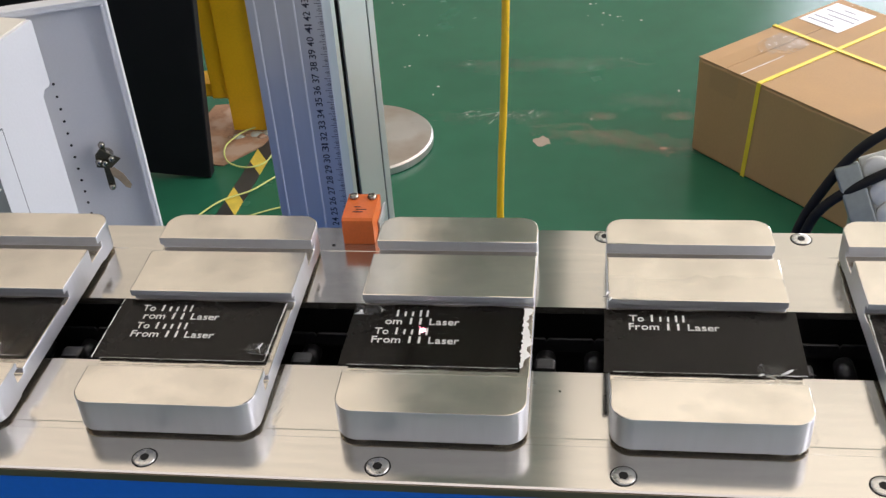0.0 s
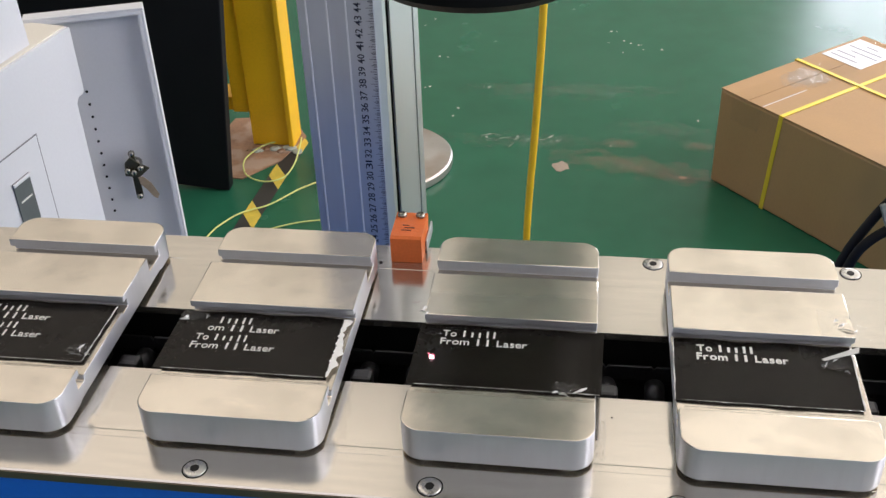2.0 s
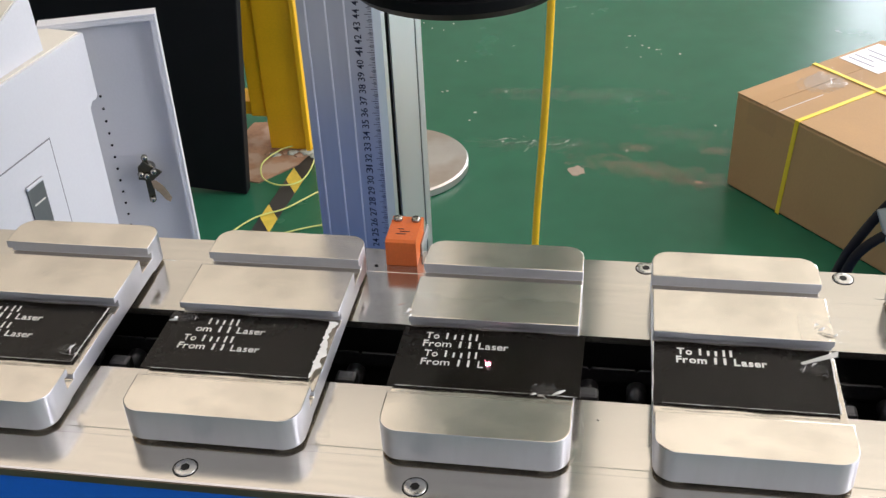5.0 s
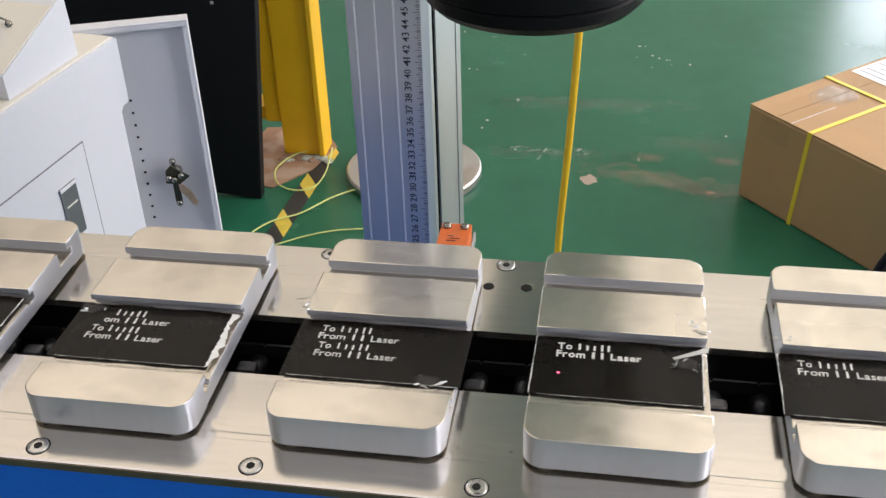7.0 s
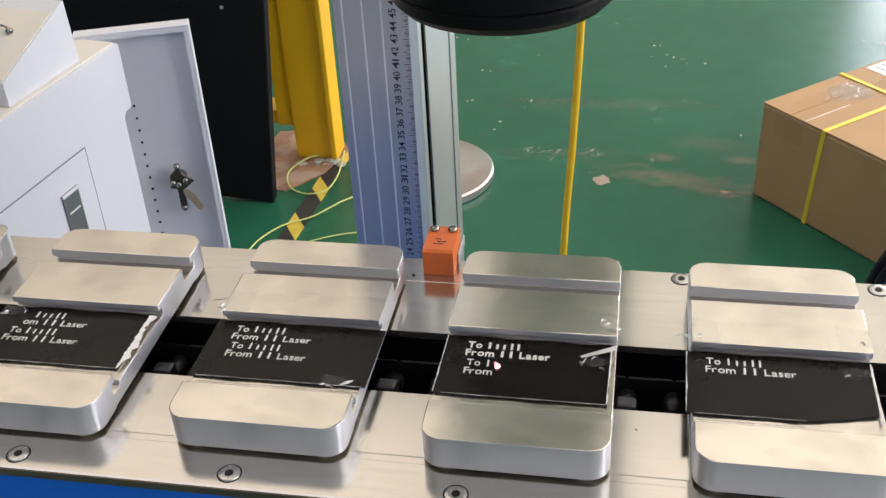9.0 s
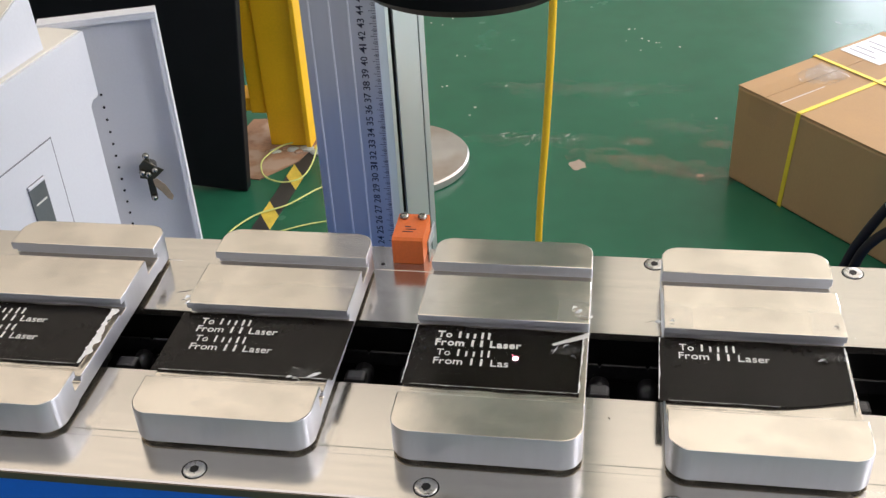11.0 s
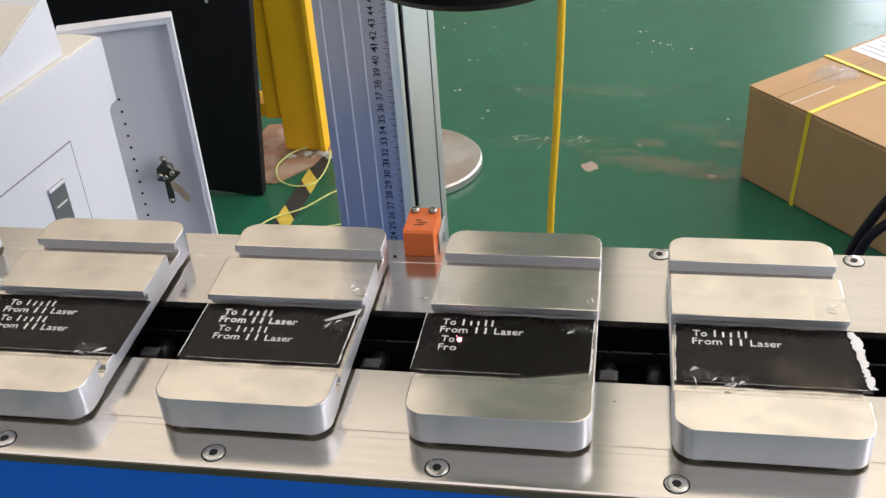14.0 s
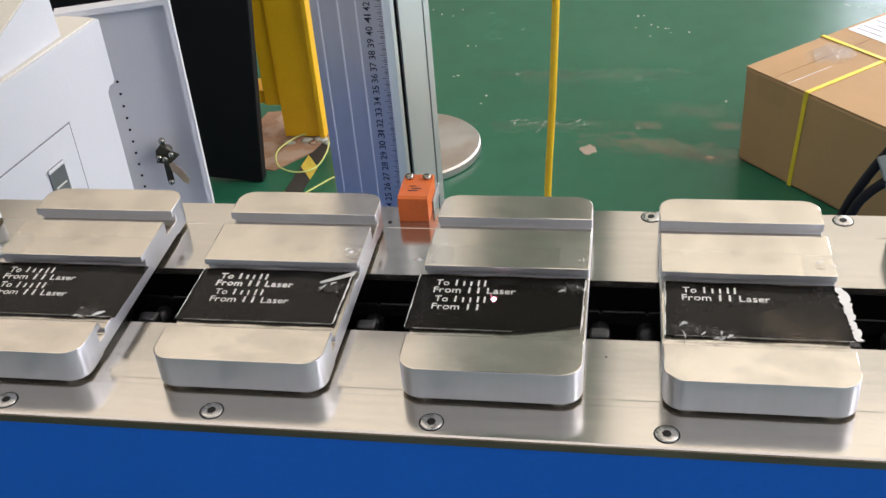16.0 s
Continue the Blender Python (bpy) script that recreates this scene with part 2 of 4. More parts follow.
# place, half sizes, turn
WORN = [(0.29, 1.437, 0.24, 0.060, -14, WEAR_RUST), (0.25, 1.545, 0.05, 0.030, 0, WEAR_RUST), (0.43, 1.545, 0.05, 0.032, 0, WEAR_RUST),
        (0.02, 1.545, 0.22, 0.045, 2, WEAR_PALE), (0.12, 1.82, 0.30, 0.06, 3, WEAR_PALE), (0.37, 1.395, 0.07, 0.026, -20, WEAR_RUST), (0.36, 1.62, 0.14, 0.06, -6, WEAR_PALE), (-0.02, 1.83, 0.14, 0.03, 0, WEAR_PALE)]
SPARK = glow("white-hot marking spot", (1.0, 0.74, 0.82), 14.0)
POINTER = glow("red pointer core", (1.0, 0.10, 0.22), 2.6)
HALO = glow("red pointer light", (1.0, 0.20, 0.30), 2.0)
BLUEPLASTIC = material("blue plastic plug", (0.03, 0.13, 0.42), 0.35, 0, 0.1, 30, 300, 0.05)
RAILG = material("grey-green metal rail", (0.30, 0.33, 0.31), 0.4, 0.3, 0.15, 30, 200, 0.05)
RAIL = material("pale grey rail", (0.78, 0.78, 0.74), 0.45, 0.1, 0.08, 20, 200, 0.05)
LATCHM = material("dark grey latch metal", (0.19, 0.20, 0.21), 0.35, 0.5, 0.1, 20, 200, 0.05)
GREYM = material("pressed grey metal", (0.42, 0.43, 0.42), 0.4, 0.3, 0.08, 20, 200, 0.05)
HATCHGAP = material("dark grey hatch gap", (0.22, 0.22, 0.24), 0.7, 0, 0.1, 20, 200, 0.0)


# ---- mesh helpers ----
def part(name, bm, mat_, parent=None, label="", smooth=False):
    me = bpy.data.meshes.new(name)
    bm.normal_update()
    bm.to_mesh(me)
    bm.free()
    me.materials.append(mat_)
    if smooth:
        me.shade_smooth()
    ob = new(name, me)
    ob.parent = parent
    if label:
        ob["label"] = label
    return ob


def share(ob, parent, m, name=None):
    """Another part on the same mesh."""
    o = new(name or ob.name.split(".")[0], ob.data)
    o.parent, o.matrix_basis = parent, m
    return o


def thing(name, label, category, m=None, group="", kind=""):
    ob = new(name)
    ob.matrix_basis = m or Matrix()
    return tagged(ob, label, category, group, kind)


def block(x0, x1, y0, y1, z0, z1, bevel=0.0, segments=2):
    bm = bmesh.new()
    bmesh.ops.create_cube(bm, size=1.0)
    for v in bm.verts:
        v.co = ((x0 + x1) / 2 + v.co.x * (x1 - x0), (y0 + y1) / 2 + v.co.y * (y1 - y0), (z0 + z1) / 2 + v.co.z * (z1 - z0))
    if bevel:
        bmesh.ops.bevel(bm, geom=list(bm.edges), offset=bevel, segments=segments, affect="EDGES", profile=0.5)
    return bm


def prism(outline, depth, bevel=0.0):
    """An outline in x, y raised along z."""
    bm = bmesh.new()
    face = bm.faces.new([bm.verts.new((x, y, 0)) for x, y in outline])
    up = bmesh.ops.extrude_face_region(bm, geom=[face])
    bmesh.ops.translate(bm, vec=(0, 0, depth), verts=[v for v in up["geom"] if isinstance(v, bmesh.types.BMVert)])
    bmesh.ops.recalc_face_normals(bm, faces=list(bm.faces))
    if bevel:
        bmesh.ops.bevel(bm, geom=list(bm.edges), offset=bevel, segments=2, affect="EDGES", profile=0.5)
    return bm


def along_x(profile, x0, x1):
    """A profile in y, z run along x."""
    bm = prism([(y, z) for y, z in profile], x1 - x0)
    for v in bm.verts:
        v.co = (x0 + v.co.z, v.co.x, v.co.y)
    bmesh.ops.recalc_face_normals(bm, faces=list(bm.faces))
    return bm


def lathe(rings, segments=32):
    """Rings of radius, height turned about z."""
    bm = bmesh.new()
    loops = [[bm.verts.new((r * math.cos(2 * math.pi * k / segments), r * math.sin(2 * math.pi * k / segments), z)) for k in range(segments)] for r, z in rings]
    for a, b in zip(loops, loops[1:]):
        for k in range(segments):
            bm.faces.new((a[k], a[(k + 1) % segments], b[(k + 1) % segments], b[k]))
    bm.faces.new(loops[0][::-1])
    bm.faces.new(loops[-1])
    bmesh.ops.recalc_face_normals(bm, faces=list(bm.faces))
    return bm


def smooth_line(points, steps=8):
    pts = [Vector(p) for p in points]
    pts = [pts[0] * 2 - pts[1], *pts, pts[-1] * 2 - pts[-2]]
    out = []
    for a, b, c, d in zip(pts, pts[1:], pts[2:], pts[3:]):
        for k in range(steps):
            u = k / steps
            out.append(0.5 * ((2 * b) + (c - a) * u + (2 * a - 5 * b + 4 * c - d) * u * u + (3 * b - a - 3 * c + d) * u ** 3))
    return out + [pts[-2]]


def tube(points, radius, sides=10, steps=8):
    line = smooth_line(points, steps)
    bm = bmesh.new()
    loops = []
    for i, p in enumerate(line):
        way = (line[min(i + 1, len(line) - 1)] - line[max(i - 1, 0)]).normalized()
        side = way.cross(Vector((0.31, 0.2, 0.93))).normalized()
        up = way.cross(side)
        loops.append([bm.verts.new(p + radius * (math.cos(a) * side + math.sin(a) * up)) for a in (2 * math.pi * k / sides for k in range(sides))])
    for a, b in zip(loops, loops[1:]):
        for k in range(sides):
            bm.faces.new((a[k], a[(k + 1) % sides], b[(k + 1) % sides], b[k]))
    bm.faces.new(loops[0]), bm.faces.new(loops[-1])
    bmesh.ops.recalc_face_normals(bm, faces=list(bm.faces))
    return bm


GLYPHS = {}
# plain upright bars that stand for names: slot width, height
BARS = {"#": (0.62, 0.72), "=": (0.54, 0.54), "!": (0.26, 0.72)}


def glyph(ch, thick=0.0):
    """One letter of the built-in font as a flat mesh of size 1, with its width."""
    if ch in BARS and (ch, thick) not in GLYPHS:
        w, h = BARS[ch]
        bar = block(0.36 * w - thick, 0.36 * w + 0.15 + thick, 0.0, h, -0.01, 0.01)
        me = bpy.data.meshes.new("glyph")
        bar.to_mesh(me)
        bar.free()
        GLYPHS[ch, thick] = (me, 0.0, w)
    if (ch, thick) not in GLYPHS:
        cu = bpy.data.curves.new("glyph", "FONT")
        cu.body, cu.size, cu.extrude, cu.offset, cu.resolution_u = ch, 1.0, 0.01, thick, 3
        ob = new("glyph", cu)
        dg = bpy.context.evaluated_depsgraph_get()
        dg.update()
        me = bpy.data.meshes.new_from_object(ob.evaluated_get(dg))
        bpy.data.objects.remove(ob)
        xs = [v.co.x for v in me.vertices]
        GLYPHS[ch, thick] = (me, min(xs), max(xs))
    return GLYPHS[ch, thick]


def set_line(text, length, height, thick=0.0):
    """Places of the letters of a line that is length long: letter, matrix, right end."""
    x, places = 0.0, []
    for ch in text:
        if ch == " ":
            x += 0.27
            continue
        me, a, b = glyph(ch, thick)
        places.append((ch, x - a, x + b - a))
        x += b - a + 0.07
    s = length / places[-1][2]
    return [(ch, Matrix.Translation((s * at, 0, 0)) @ Matrix.Diagonal((s, height / 0.7, 0.012, 1)), s * end) for ch, at, end in places]


def letters(places, thick=0.0, skip=()):
    bm = bmesh.new()
    for i, (ch, m, _) in enumerate(places):
        if i in skip:
            continue
        bit = glyph(ch, thick)[0].copy()
        bit.transform(m)
        bm.from_mesh(bit)
        bpy.data.meshes.remove(bit)
    return bm


# ---- the hall ----
def wall_with_openings(name, label, along, fixed, a0, a1, top, openings, thick=0.2, paint=None):
    """A wall along x or y with rectangular openings: (from, to, sill, head)."""
    bm = bmesh.new()
    cuts = sorted({a0, a1, *(v for o in openings for v in o[:2])})
    for u, v in zip(cuts, cuts[1:]):
        holes = [o for o in openings if o[0] <= u and v <= o[1]]
        spans = [(0, top)] if not holes else [(0, holes[0][2]), (holes[0][3], top)]
        for z0, z1 in spans:
            piece = block(u, v, fixed, fixed + thick, z0, z1) if along == "x" else block(fixed, fixed + thick, u, v, z0, z1)
            me = bpy.data.meshes.new("piece")
            piece.to_mesh(me)
            piece.free()
            bm.from_mesh(me)
            bpy.data.meshes.remove(me)
    return tagged(part(name, bm, paint or WALLP), label, "wall", kind="structure")


def window(name, along, fixed, a0, a1, z0, z1, panes):
    """A steel window frame with mullions in an opening."""
    top = thing(name, "white steel factory window with clear panes", "window", kind="structure")
    bars = [(a0, a1, z0, z0 + 0.05), (a0, a1, z1 - 0.05, z1), (a0, a1, (z0 + z1) / 2 - 0.02, (z0 + z1) / 2 + 0.02)]
    bars += [(a0 + (a1 - a0) * k / panes - 0.025, a0 + (a1 - a0) * k / panes + 0.025, z0, z1) for k in range(panes + 1)]
    for u, v, p, q in bars:
        bm = block(u, v, fixed + 0.06, fixed + 0.12, p, q) if along == "x" else block(fixed + 0.06, fixed + 0.12, u, v, p, q)
        part("window_bar", bm, WHITE, top)


def hall():
    h = HALL
    tagged(part("floor", block(h["x0"] - 1, h["x1"] + 1, h["y0"] - 1, h["y1"] + 1, -0.1, 0.0), FLOOR), "glossy worn green epoxy factory floor", "floor", kind="structure")
    tagged(part("ceiling", block(h["x0"], h["x1"], h["y0"], h["y1"], h["top"], h["top"] + 0.15), CEILP), "pale painted hall ceiling", "ceiling", kind="structure")
    wall_with_openings("wall_north", "cream hall wall with a long window", "x", h["y1"], h["x0"], h["x1"], h["top"], [(1.75, 4.5, 1.1, 2.4)])
    wall_with_openings("wall_south", "grey-blue hall wall with a high window band", "x", h["y0"] - 0.2, h["x0"], h["x1"], h["top"], [(-4.0, 4.0, 3.0, 3.9)], 0.2, WALLG)
    wall_with_openings("wall_east", "cream hall wall with a long window", "y", h["x1"], h["y0"], h["y1"], h["top"], [(-2.9, 5.9, 1.5, 3.9)])
    wall_with_openings("wall_west", "unseen hall wall kept dark to limit fill light", "y", h["x0"] - 0.2, h["y0"], h["y1"], h["top"], [], 0.2, WALLD)
    window("window_1", "x", h["y1"], 1.75, 4.5, 1.1, 2.4, 3)
    # frames round the added roof fill panels
    for k, ((middle, wide, _), (y_from, y_to, _)) in enumerate((row, panel) for row in ROOF_ROWS for panel in ROOF_PANELS):
        top = thing("window_%d" % (k + 3), "added unseen roof fill panel in a white frame", "roof light", kind="structure")
        for u, v, p, q in ((-1, -1, y_from, y_to), (1, 1, y_from, y_to), (-1, 1, y_from, y_from), (-1, 1, y_to, y_to)):
            x_0, x_1 = middle + u * wide / 2, middle + v * wide / 2
            part("window_bar", block(x_0 - 0.03, x_1 + 0.03, p - 0.03, q + 0.03, 4.50, h["top"] - 0.001), WHITE, top)
    # frame of the added, unseen south fill window
    window("window_9", "x", h["y0"] - 0.2, -4.0, 4.0, 3.0, 3.9, 8)
    window("window_2", "y", h["x1"], -2.9, 5.9, 1.5, 3.9, 8)


hall()

# ---- the conveyor ----
PLATE = 0.82
X0, X1 = -1.3, 1.7
PITCH = 0.1436


def conveyor():
    top = thing("conveyor", "blue chain conveyor with ground steel top plates and screws", "conveyor")
    z, g = PLATE, 0.00022
    front = [(-0.3552, z - 0.005), (-0.2686, z - 0.005), (-0.2686, z), (-0.3200, z), (-0.3204, z - g), (-0.3252, z - g), (-0.3256, z), (-0.3543, z), (-0.3552, z - 0.0009)]
    rear = [(-0.2101, z - 0.005), (-0.1274, z - 0.005), (-0.1274, z - 0.0005), (-0.1279, z), (-0.1546, z), (-0.1550, z - g), (-0.1616, z - g), (-0.1620, z), (-0.2101, z)]
    part("front_plate", along_x(front, X0, X1), STEEL, top, "brushed steel top plate")
    part("rear_plate", along_x(rear, X0, X1), STEEL, top, "brushed steel top plate")
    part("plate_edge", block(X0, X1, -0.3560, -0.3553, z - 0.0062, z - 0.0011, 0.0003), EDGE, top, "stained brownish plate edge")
    part("front_panel", block(X0, X1, -0.3540, -0.342, 0.12, z - 0.0052, 0.0008), BLUE, top, "blue painted side panel")
    part("rear_panel", block(X0, X1, -0.141, -0.129, 0.12, z - 0.0052, 0.0008), NAVY, top, "unseen blue rear panel, darkened to cut its bounce")
    part("trough", along_x([(-0.30, z - 0.075), (-0.17, z - 0.075), (-0.17, z - 0.0054), (-0.185, z - 0.0054), (-0.185, z - 0.06), (-0.285, z - 0.06), (-0.285, z - 0.0054), (-0.30, z - 0.0054)], X0, X1), TROUGH, top, "black chain trough")
    for x in (X0 + 0.15, X1 - 0.15):
        for y in (-0.33, -0.15):
            part("leg", block(x - 0.03, x + 0.03, y - 0.02, y + 0.02, 0.0, 0.12), BLACK, top)
    ring = lathe([(0.0069, 0.0001), (0.0069, 0.00018), (0.0063, 0.00018), (0.0063, 0.0001)], 28)
    head = lathe([(0.0062, 0.0), (0.0062, 0.0004), (0.0056, 0.0008), (0.0032, 0.0007)], 28)
    hexa = prism([(0.0026 * math.cos(k * math.pi / 3), 0.0026 * math.sin(k * math.pi / 3)) for k in range(6)], 0.0009)
    first = None
    for row_x, y in ((-0.1533, -0.3451), (0.0904, -0.1348)):
        for k in range(-7, 10):
            x = row_x + 0.1251 * k
            if not -0.75 < x < 0.95:
                continue
            m = pose(x, y, z, 0, 0, 37 * k)
            if first is None:
                h = part("screw", head, SCREW, top, "countersunk socket screw", True)
                r = part("screw_ring", ring, DARK, h)
                s = part("socket", hexa, DARK, h)
                h.matrix_basis, first = m, (h, r, s)
            else:
                h = share(first[0], top, m)
                share(first[1], h, Matrix())
                share(first[2], h, Matrix())
    bore = lathe([(0.0038, 0.0), (0.0038, 0.0003), (0.0030, 0.0005)], 20)
    b0 = part("bore", bore, DARK, top, "dark drilled hole")
    b0.matrix_basis = pose(0.0811, -0.1608, z)
    share(b0, top, pose(0.1066, -0.1598, z))
    pin = part("pin_hole", lathe([(0.0013, 0.0), (0.0013, 0.0003), (0.001, 0.0004)], 12), DARK, top)
    pin.matrix_basis = pose(0.036, -0.1483, z)
    rnd = random.Random(21)
    for k in range(14):
        nick = block(-0.0011, 0.0011, -0.00018, 0.00018, 0.0, 0.0002)
        y = rnd.uniform(-0.350, -0.275) if k % 3 else rnd.uniform(-0.205, -0.135)
        part("nick", nick, DARK, top).matrix_basis = pose(rnd.uniform(-0.55, 0.65), y, z + 0.0001, 0, 0, rnd.uniform(-40, 40)) @ Matrix.Diagonal((rnd.uniform(0.3, 1.2), 1, 1, 1))


conveyor()


def chain():
    """Roller chain in the trough; it runs with the fixtures."""
    top = thing("conveyor_chain", "dark oiled roller chain in the conveyor trough", "chain")
    step = PITCH / 5
    roller = lathe([(0.006, -0.007), (0.006, 0.007)], 14)
    bmesh.ops.rotate(roller, matrix=Matrix.Rotation(radians(90), 3, "X"), verts=list(roller.verts))
    made = None
    for k in range(-34, 52):
        m = pose(step * k, -0.238, PLATE - 0.022)
        if made is None:
            made = (part("roller", roller, CHAIN, top, "dark chain roller", True),
                    part("link_plate", prism([(-0.013, -0.005), (0.013, -0.005), (0.016, 0), (0.013, 0.005), (-0.013, 0.005), (-0.016, 0)], 0.002, 0.0005), CHAIN, top),
                    part("lug", block(-0.0065, 0.0065, -0.005, 0.005, 0.0, 0.014, 0.0022), LUG, top, "worn grey chain lug"))
            made[0].matrix_basis = m
            made[1].matrix_basis = m @ pose(step / 2, 0.020, 0, 90)
            made[2].matrix_basis = m @ pose(0, -0.016, 0.002)
        else:
            share(made[0], top, m)
            share(made[1], top, m @ pose(step / 2, 0.020, 0, 90))
            if k % 5 in (1, 2):
                share(made[2], top, m @ pose(0, -0.016, 0.002))
        share(made[1], top, m @ pose(step / 2, -0.022, 0, 90))
    return top


CHAIN_THING = chain()

# ---- the fixtures ----
WID, HT, FY = 0.101, 0.0235, -0.2385
SHEET_Z = HT - 0.0070


def fixture_body():
    """One milled piece: a front block, a seat for the sheet, a middle block, a slot and a rear bar."""
    e, b, u = 0.0905, 0.0023, 0.0045
    seat, slot = HT - 0.0080, HT - 0.0105
    prof = [(-e, b), (-0.066, b), (-0.064, b + 0.0012), (0.064, b + 0.0012), (0.066, b), (e, b), (e, HT),
            (0.0625, HT), (0.0625, HT - 0.0058), (0.0625 + u, HT - 0.0058), (0.0625 + u, slot), (0.049, slot), (0.049, HT),
            (0.0070, HT), (0.0070, HT - 0.0046), (0.0070 + u, HT - 0.0046), (0.0070 + u, HT - 0.0100), (0.0030, HT - 0.0100), (0.0020, seat),
            (-0.0560, seat), (-0.0570, HT - 0.0115), (-0.0605 - u, HT - 0.0115), (-0.0605 - u, HT - 0.0046), (-0.0605, HT - 0.0046), (-0.0605, HT), (-e, HT)]
    bm = along_x(prof, -WID / 2, WID / 2)
    corner = [k for k in bm.edges if abs(abs(k.verts[0].co.y) - e) < 1e-5 and abs(abs(k.verts[1].co.y) - e) < 1e-5
              and abs(k.verts[0].co.z - k.verts[1].co.z) > 0.01]
    bmesh.ops.bevel(bm, geom=corner, offset=0.0115, segments=12, affect="EDGES", profile=0.5)
    rim = [k for k in bm.edges if k.is_manifold and k.calc_face_angle(0) > radians(60)]
    bmesh.ops.bevel(bm, geom=rim, offset=0.0007, segments=2, affect="EDGES", profile=0.5)
    bm.normal_update()
    for face in bm.faces:
        face.smooth = True
    for k in bm.edges:
        flat = any(max(abs(c) for c in face.normal) > 0.9995 for face in k.link_faces)
        k.smooth = not flat and k.calc_face_angle(1) < radians(20)
    return bm


BODY_MESH = None
FOOT_MESH = None


def jagged(x0, y0, x1, y1, width, seed, steps=24):
    """A torn strip from one point to another."""
    rnd = random.Random(seed)
    bm = bmesh.new()
    a, b = Vector((x0, y0, 0)), Vector((x1, y1, 0))
    side = (b - a).normalized().cross(Vector((0, 0, 1)))
    low, high = [], []
    for k in range(steps + 1):
        p = a.lerp(b, k / steps)
        at = max(0.3, 0.85 + 0.9 * noise.noise((0.21 * k, 3.7 * seed, 0.5)) + 0.35 * noise.noise((0.83 * k, 1.9 * seed, 8.5)))
        low.append(bm.verts.new(p + side * width * rnd.uniform(-0.15, 0.2) + Vector((0, 0, rnd.uniform(0, 0.0002)))))
        high.append(bm.verts.new(p + side * width * at + Vector((0, 0, rnd.uniform(0.0001, 0.0004)))))
    for k in range(steps):
        bm.faces.new((low[k], low[k + 1], high[k + 1], high[k]))
    up = bmesh.ops.extrude_face_region(bm, geom=list(bm.faces))
    bmesh.ops.translate(bm, vec=(0, 0, 0.0002), verts=[v for v in up["geom"] if isinstance(v, bmesh.types.BMVert)])
    bmesh.ops.recalc_face_normals(bm, faces=list(bm.faces))
    return bm


def crumpled(x0, x1, y0, y1, lift, seed, nx=12, ny=8, ragged=False):
    """A crumpled patch of film, with a ragged rim or square."""
    rnd = random.Random(seed)
    bm = bmesh.new()
    grid = [[bm.verts.new((x0 + (x1 - x0) * i / nx + rnd.uniform(-1, 1) * 0.3 * abs(x1 - x0) / nx, y0 + (y1 - y0) * j / ny + rnd.uniform(-1, 1) * 0.3 * abs(y1 - y0) / ny,
                           lift * rnd.random() ** 3)) for j in range(ny + 1)] for i in range(nx + 1)]
    for i in range(nx):
        for j in range(ny):
            if ragged and math.hypot((i + 0.5) / nx - 0.5, (j + 0.5) / ny - 0.5) > rnd.uniform(0.28, 0.52):
                continue
            bm.faces.new((grid[i][j], grid[i + 1][j], grid[i + 1][j + 1], grid[i][j + 1]))
    return bm


def loose_film(x0, x1, y0, y1, droop, seed, nx=8, ny=8):
    """A smooth flap of film that hangs over an edge at x1 and ripples a little; its rim is uneven."""
    rnd = random.Random(seed)
    a, b, c = rnd.uniform(2, 4), rnd.uniform(0, 6), rnd.uniform(3, 5)
    bm = bmesh.new()
    grid = []
    for i in range(nx + 1):
        u = i / nx
        line = []
        for j in range(ny + 1):
            v = j / ny
            reach = 1 + 0.18 * math.sin(c * v * 3 + b) * u
            z = 0.0009 * u * math.sin(a * v * 3 + b + 2 * u) - droop * u ** 3
            line.append(bm.verts.new((x0 + (x1 - x0) * u * reach, y0 + (y1 - y0) * v + 0.0012 * math.sin(5 * u + b), z)))
        grid.append(line)
    for i in range(nx):
        for j in range(ny):
            bm.faces.new((grid[i][j], grid[i + 1][j], grid[i + 1][j + 1], grid[i][j + 1]))
    return bm


def slivers(reach, seed, count=5, flat=0.7):
    """Thin white slivers that stand in for glints on tape folds, lying every way."""
    rnd = random.Random(seed)
    bm = bmesh.new()
    for _ in range(count):
        c = Vector((rnd.uniform(-1, 1) * reach, rnd.uniform(-1, 1) * reach * flat * (0.1 if flat < 0.2 else 1), 0))
        a = rnd.uniform(-0.5, 0.5) if flat < 0.2 else rnd.uniform(0, 3.14)
        half, w = rnd.uniform(0.0012, 0.0042), rnd.uniform(0.00015, 0.0005)
        u, v = Vector((math.cos(a), math.sin(a), 0)), Vector((-math.sin(a), math.cos(a), 0))
        up = Vector((0, 0, rnd.uniform(0.0004, 0.0022)))
        mid = c + v * rnd.uniform(-0.0008, 0.0008)
        rows = [(c - u * half, 0.2), (mid, 1.0), (c + u * half, 0.3)]
        verts = [[bm.verts.new(p + v * w * k + up * k), bm.verts.new(p - v * w * k), bm.verts.new(p - v * w * k * 0.4 + up * k * 0.2 + Vector((0, 0, -0.0002)))] for p, k in rows]
        for p, q in zip(verts, verts[1:]):
            for k in range(3):
                bm.faces.new((p[k], p[(k + 1) % 3], q[(k + 1) % 3], q[k]))
    return bm


TEXT_TOP, TEXT_LOW = "To #==#!", "From ## Laser"
# lower edge of each row of letters, from the middle of the fixture, and its left end
ROWS_AT = [(-0.0045, -0.0400), (-0.0118, -0.0405), (-0.0208, -0.0385), (-0.0283, -0.0392)]
LINE_LONG, CAP = 0.0500, 0.0056
MARKING = []  # letters that the laser makes: object, rest pose, when


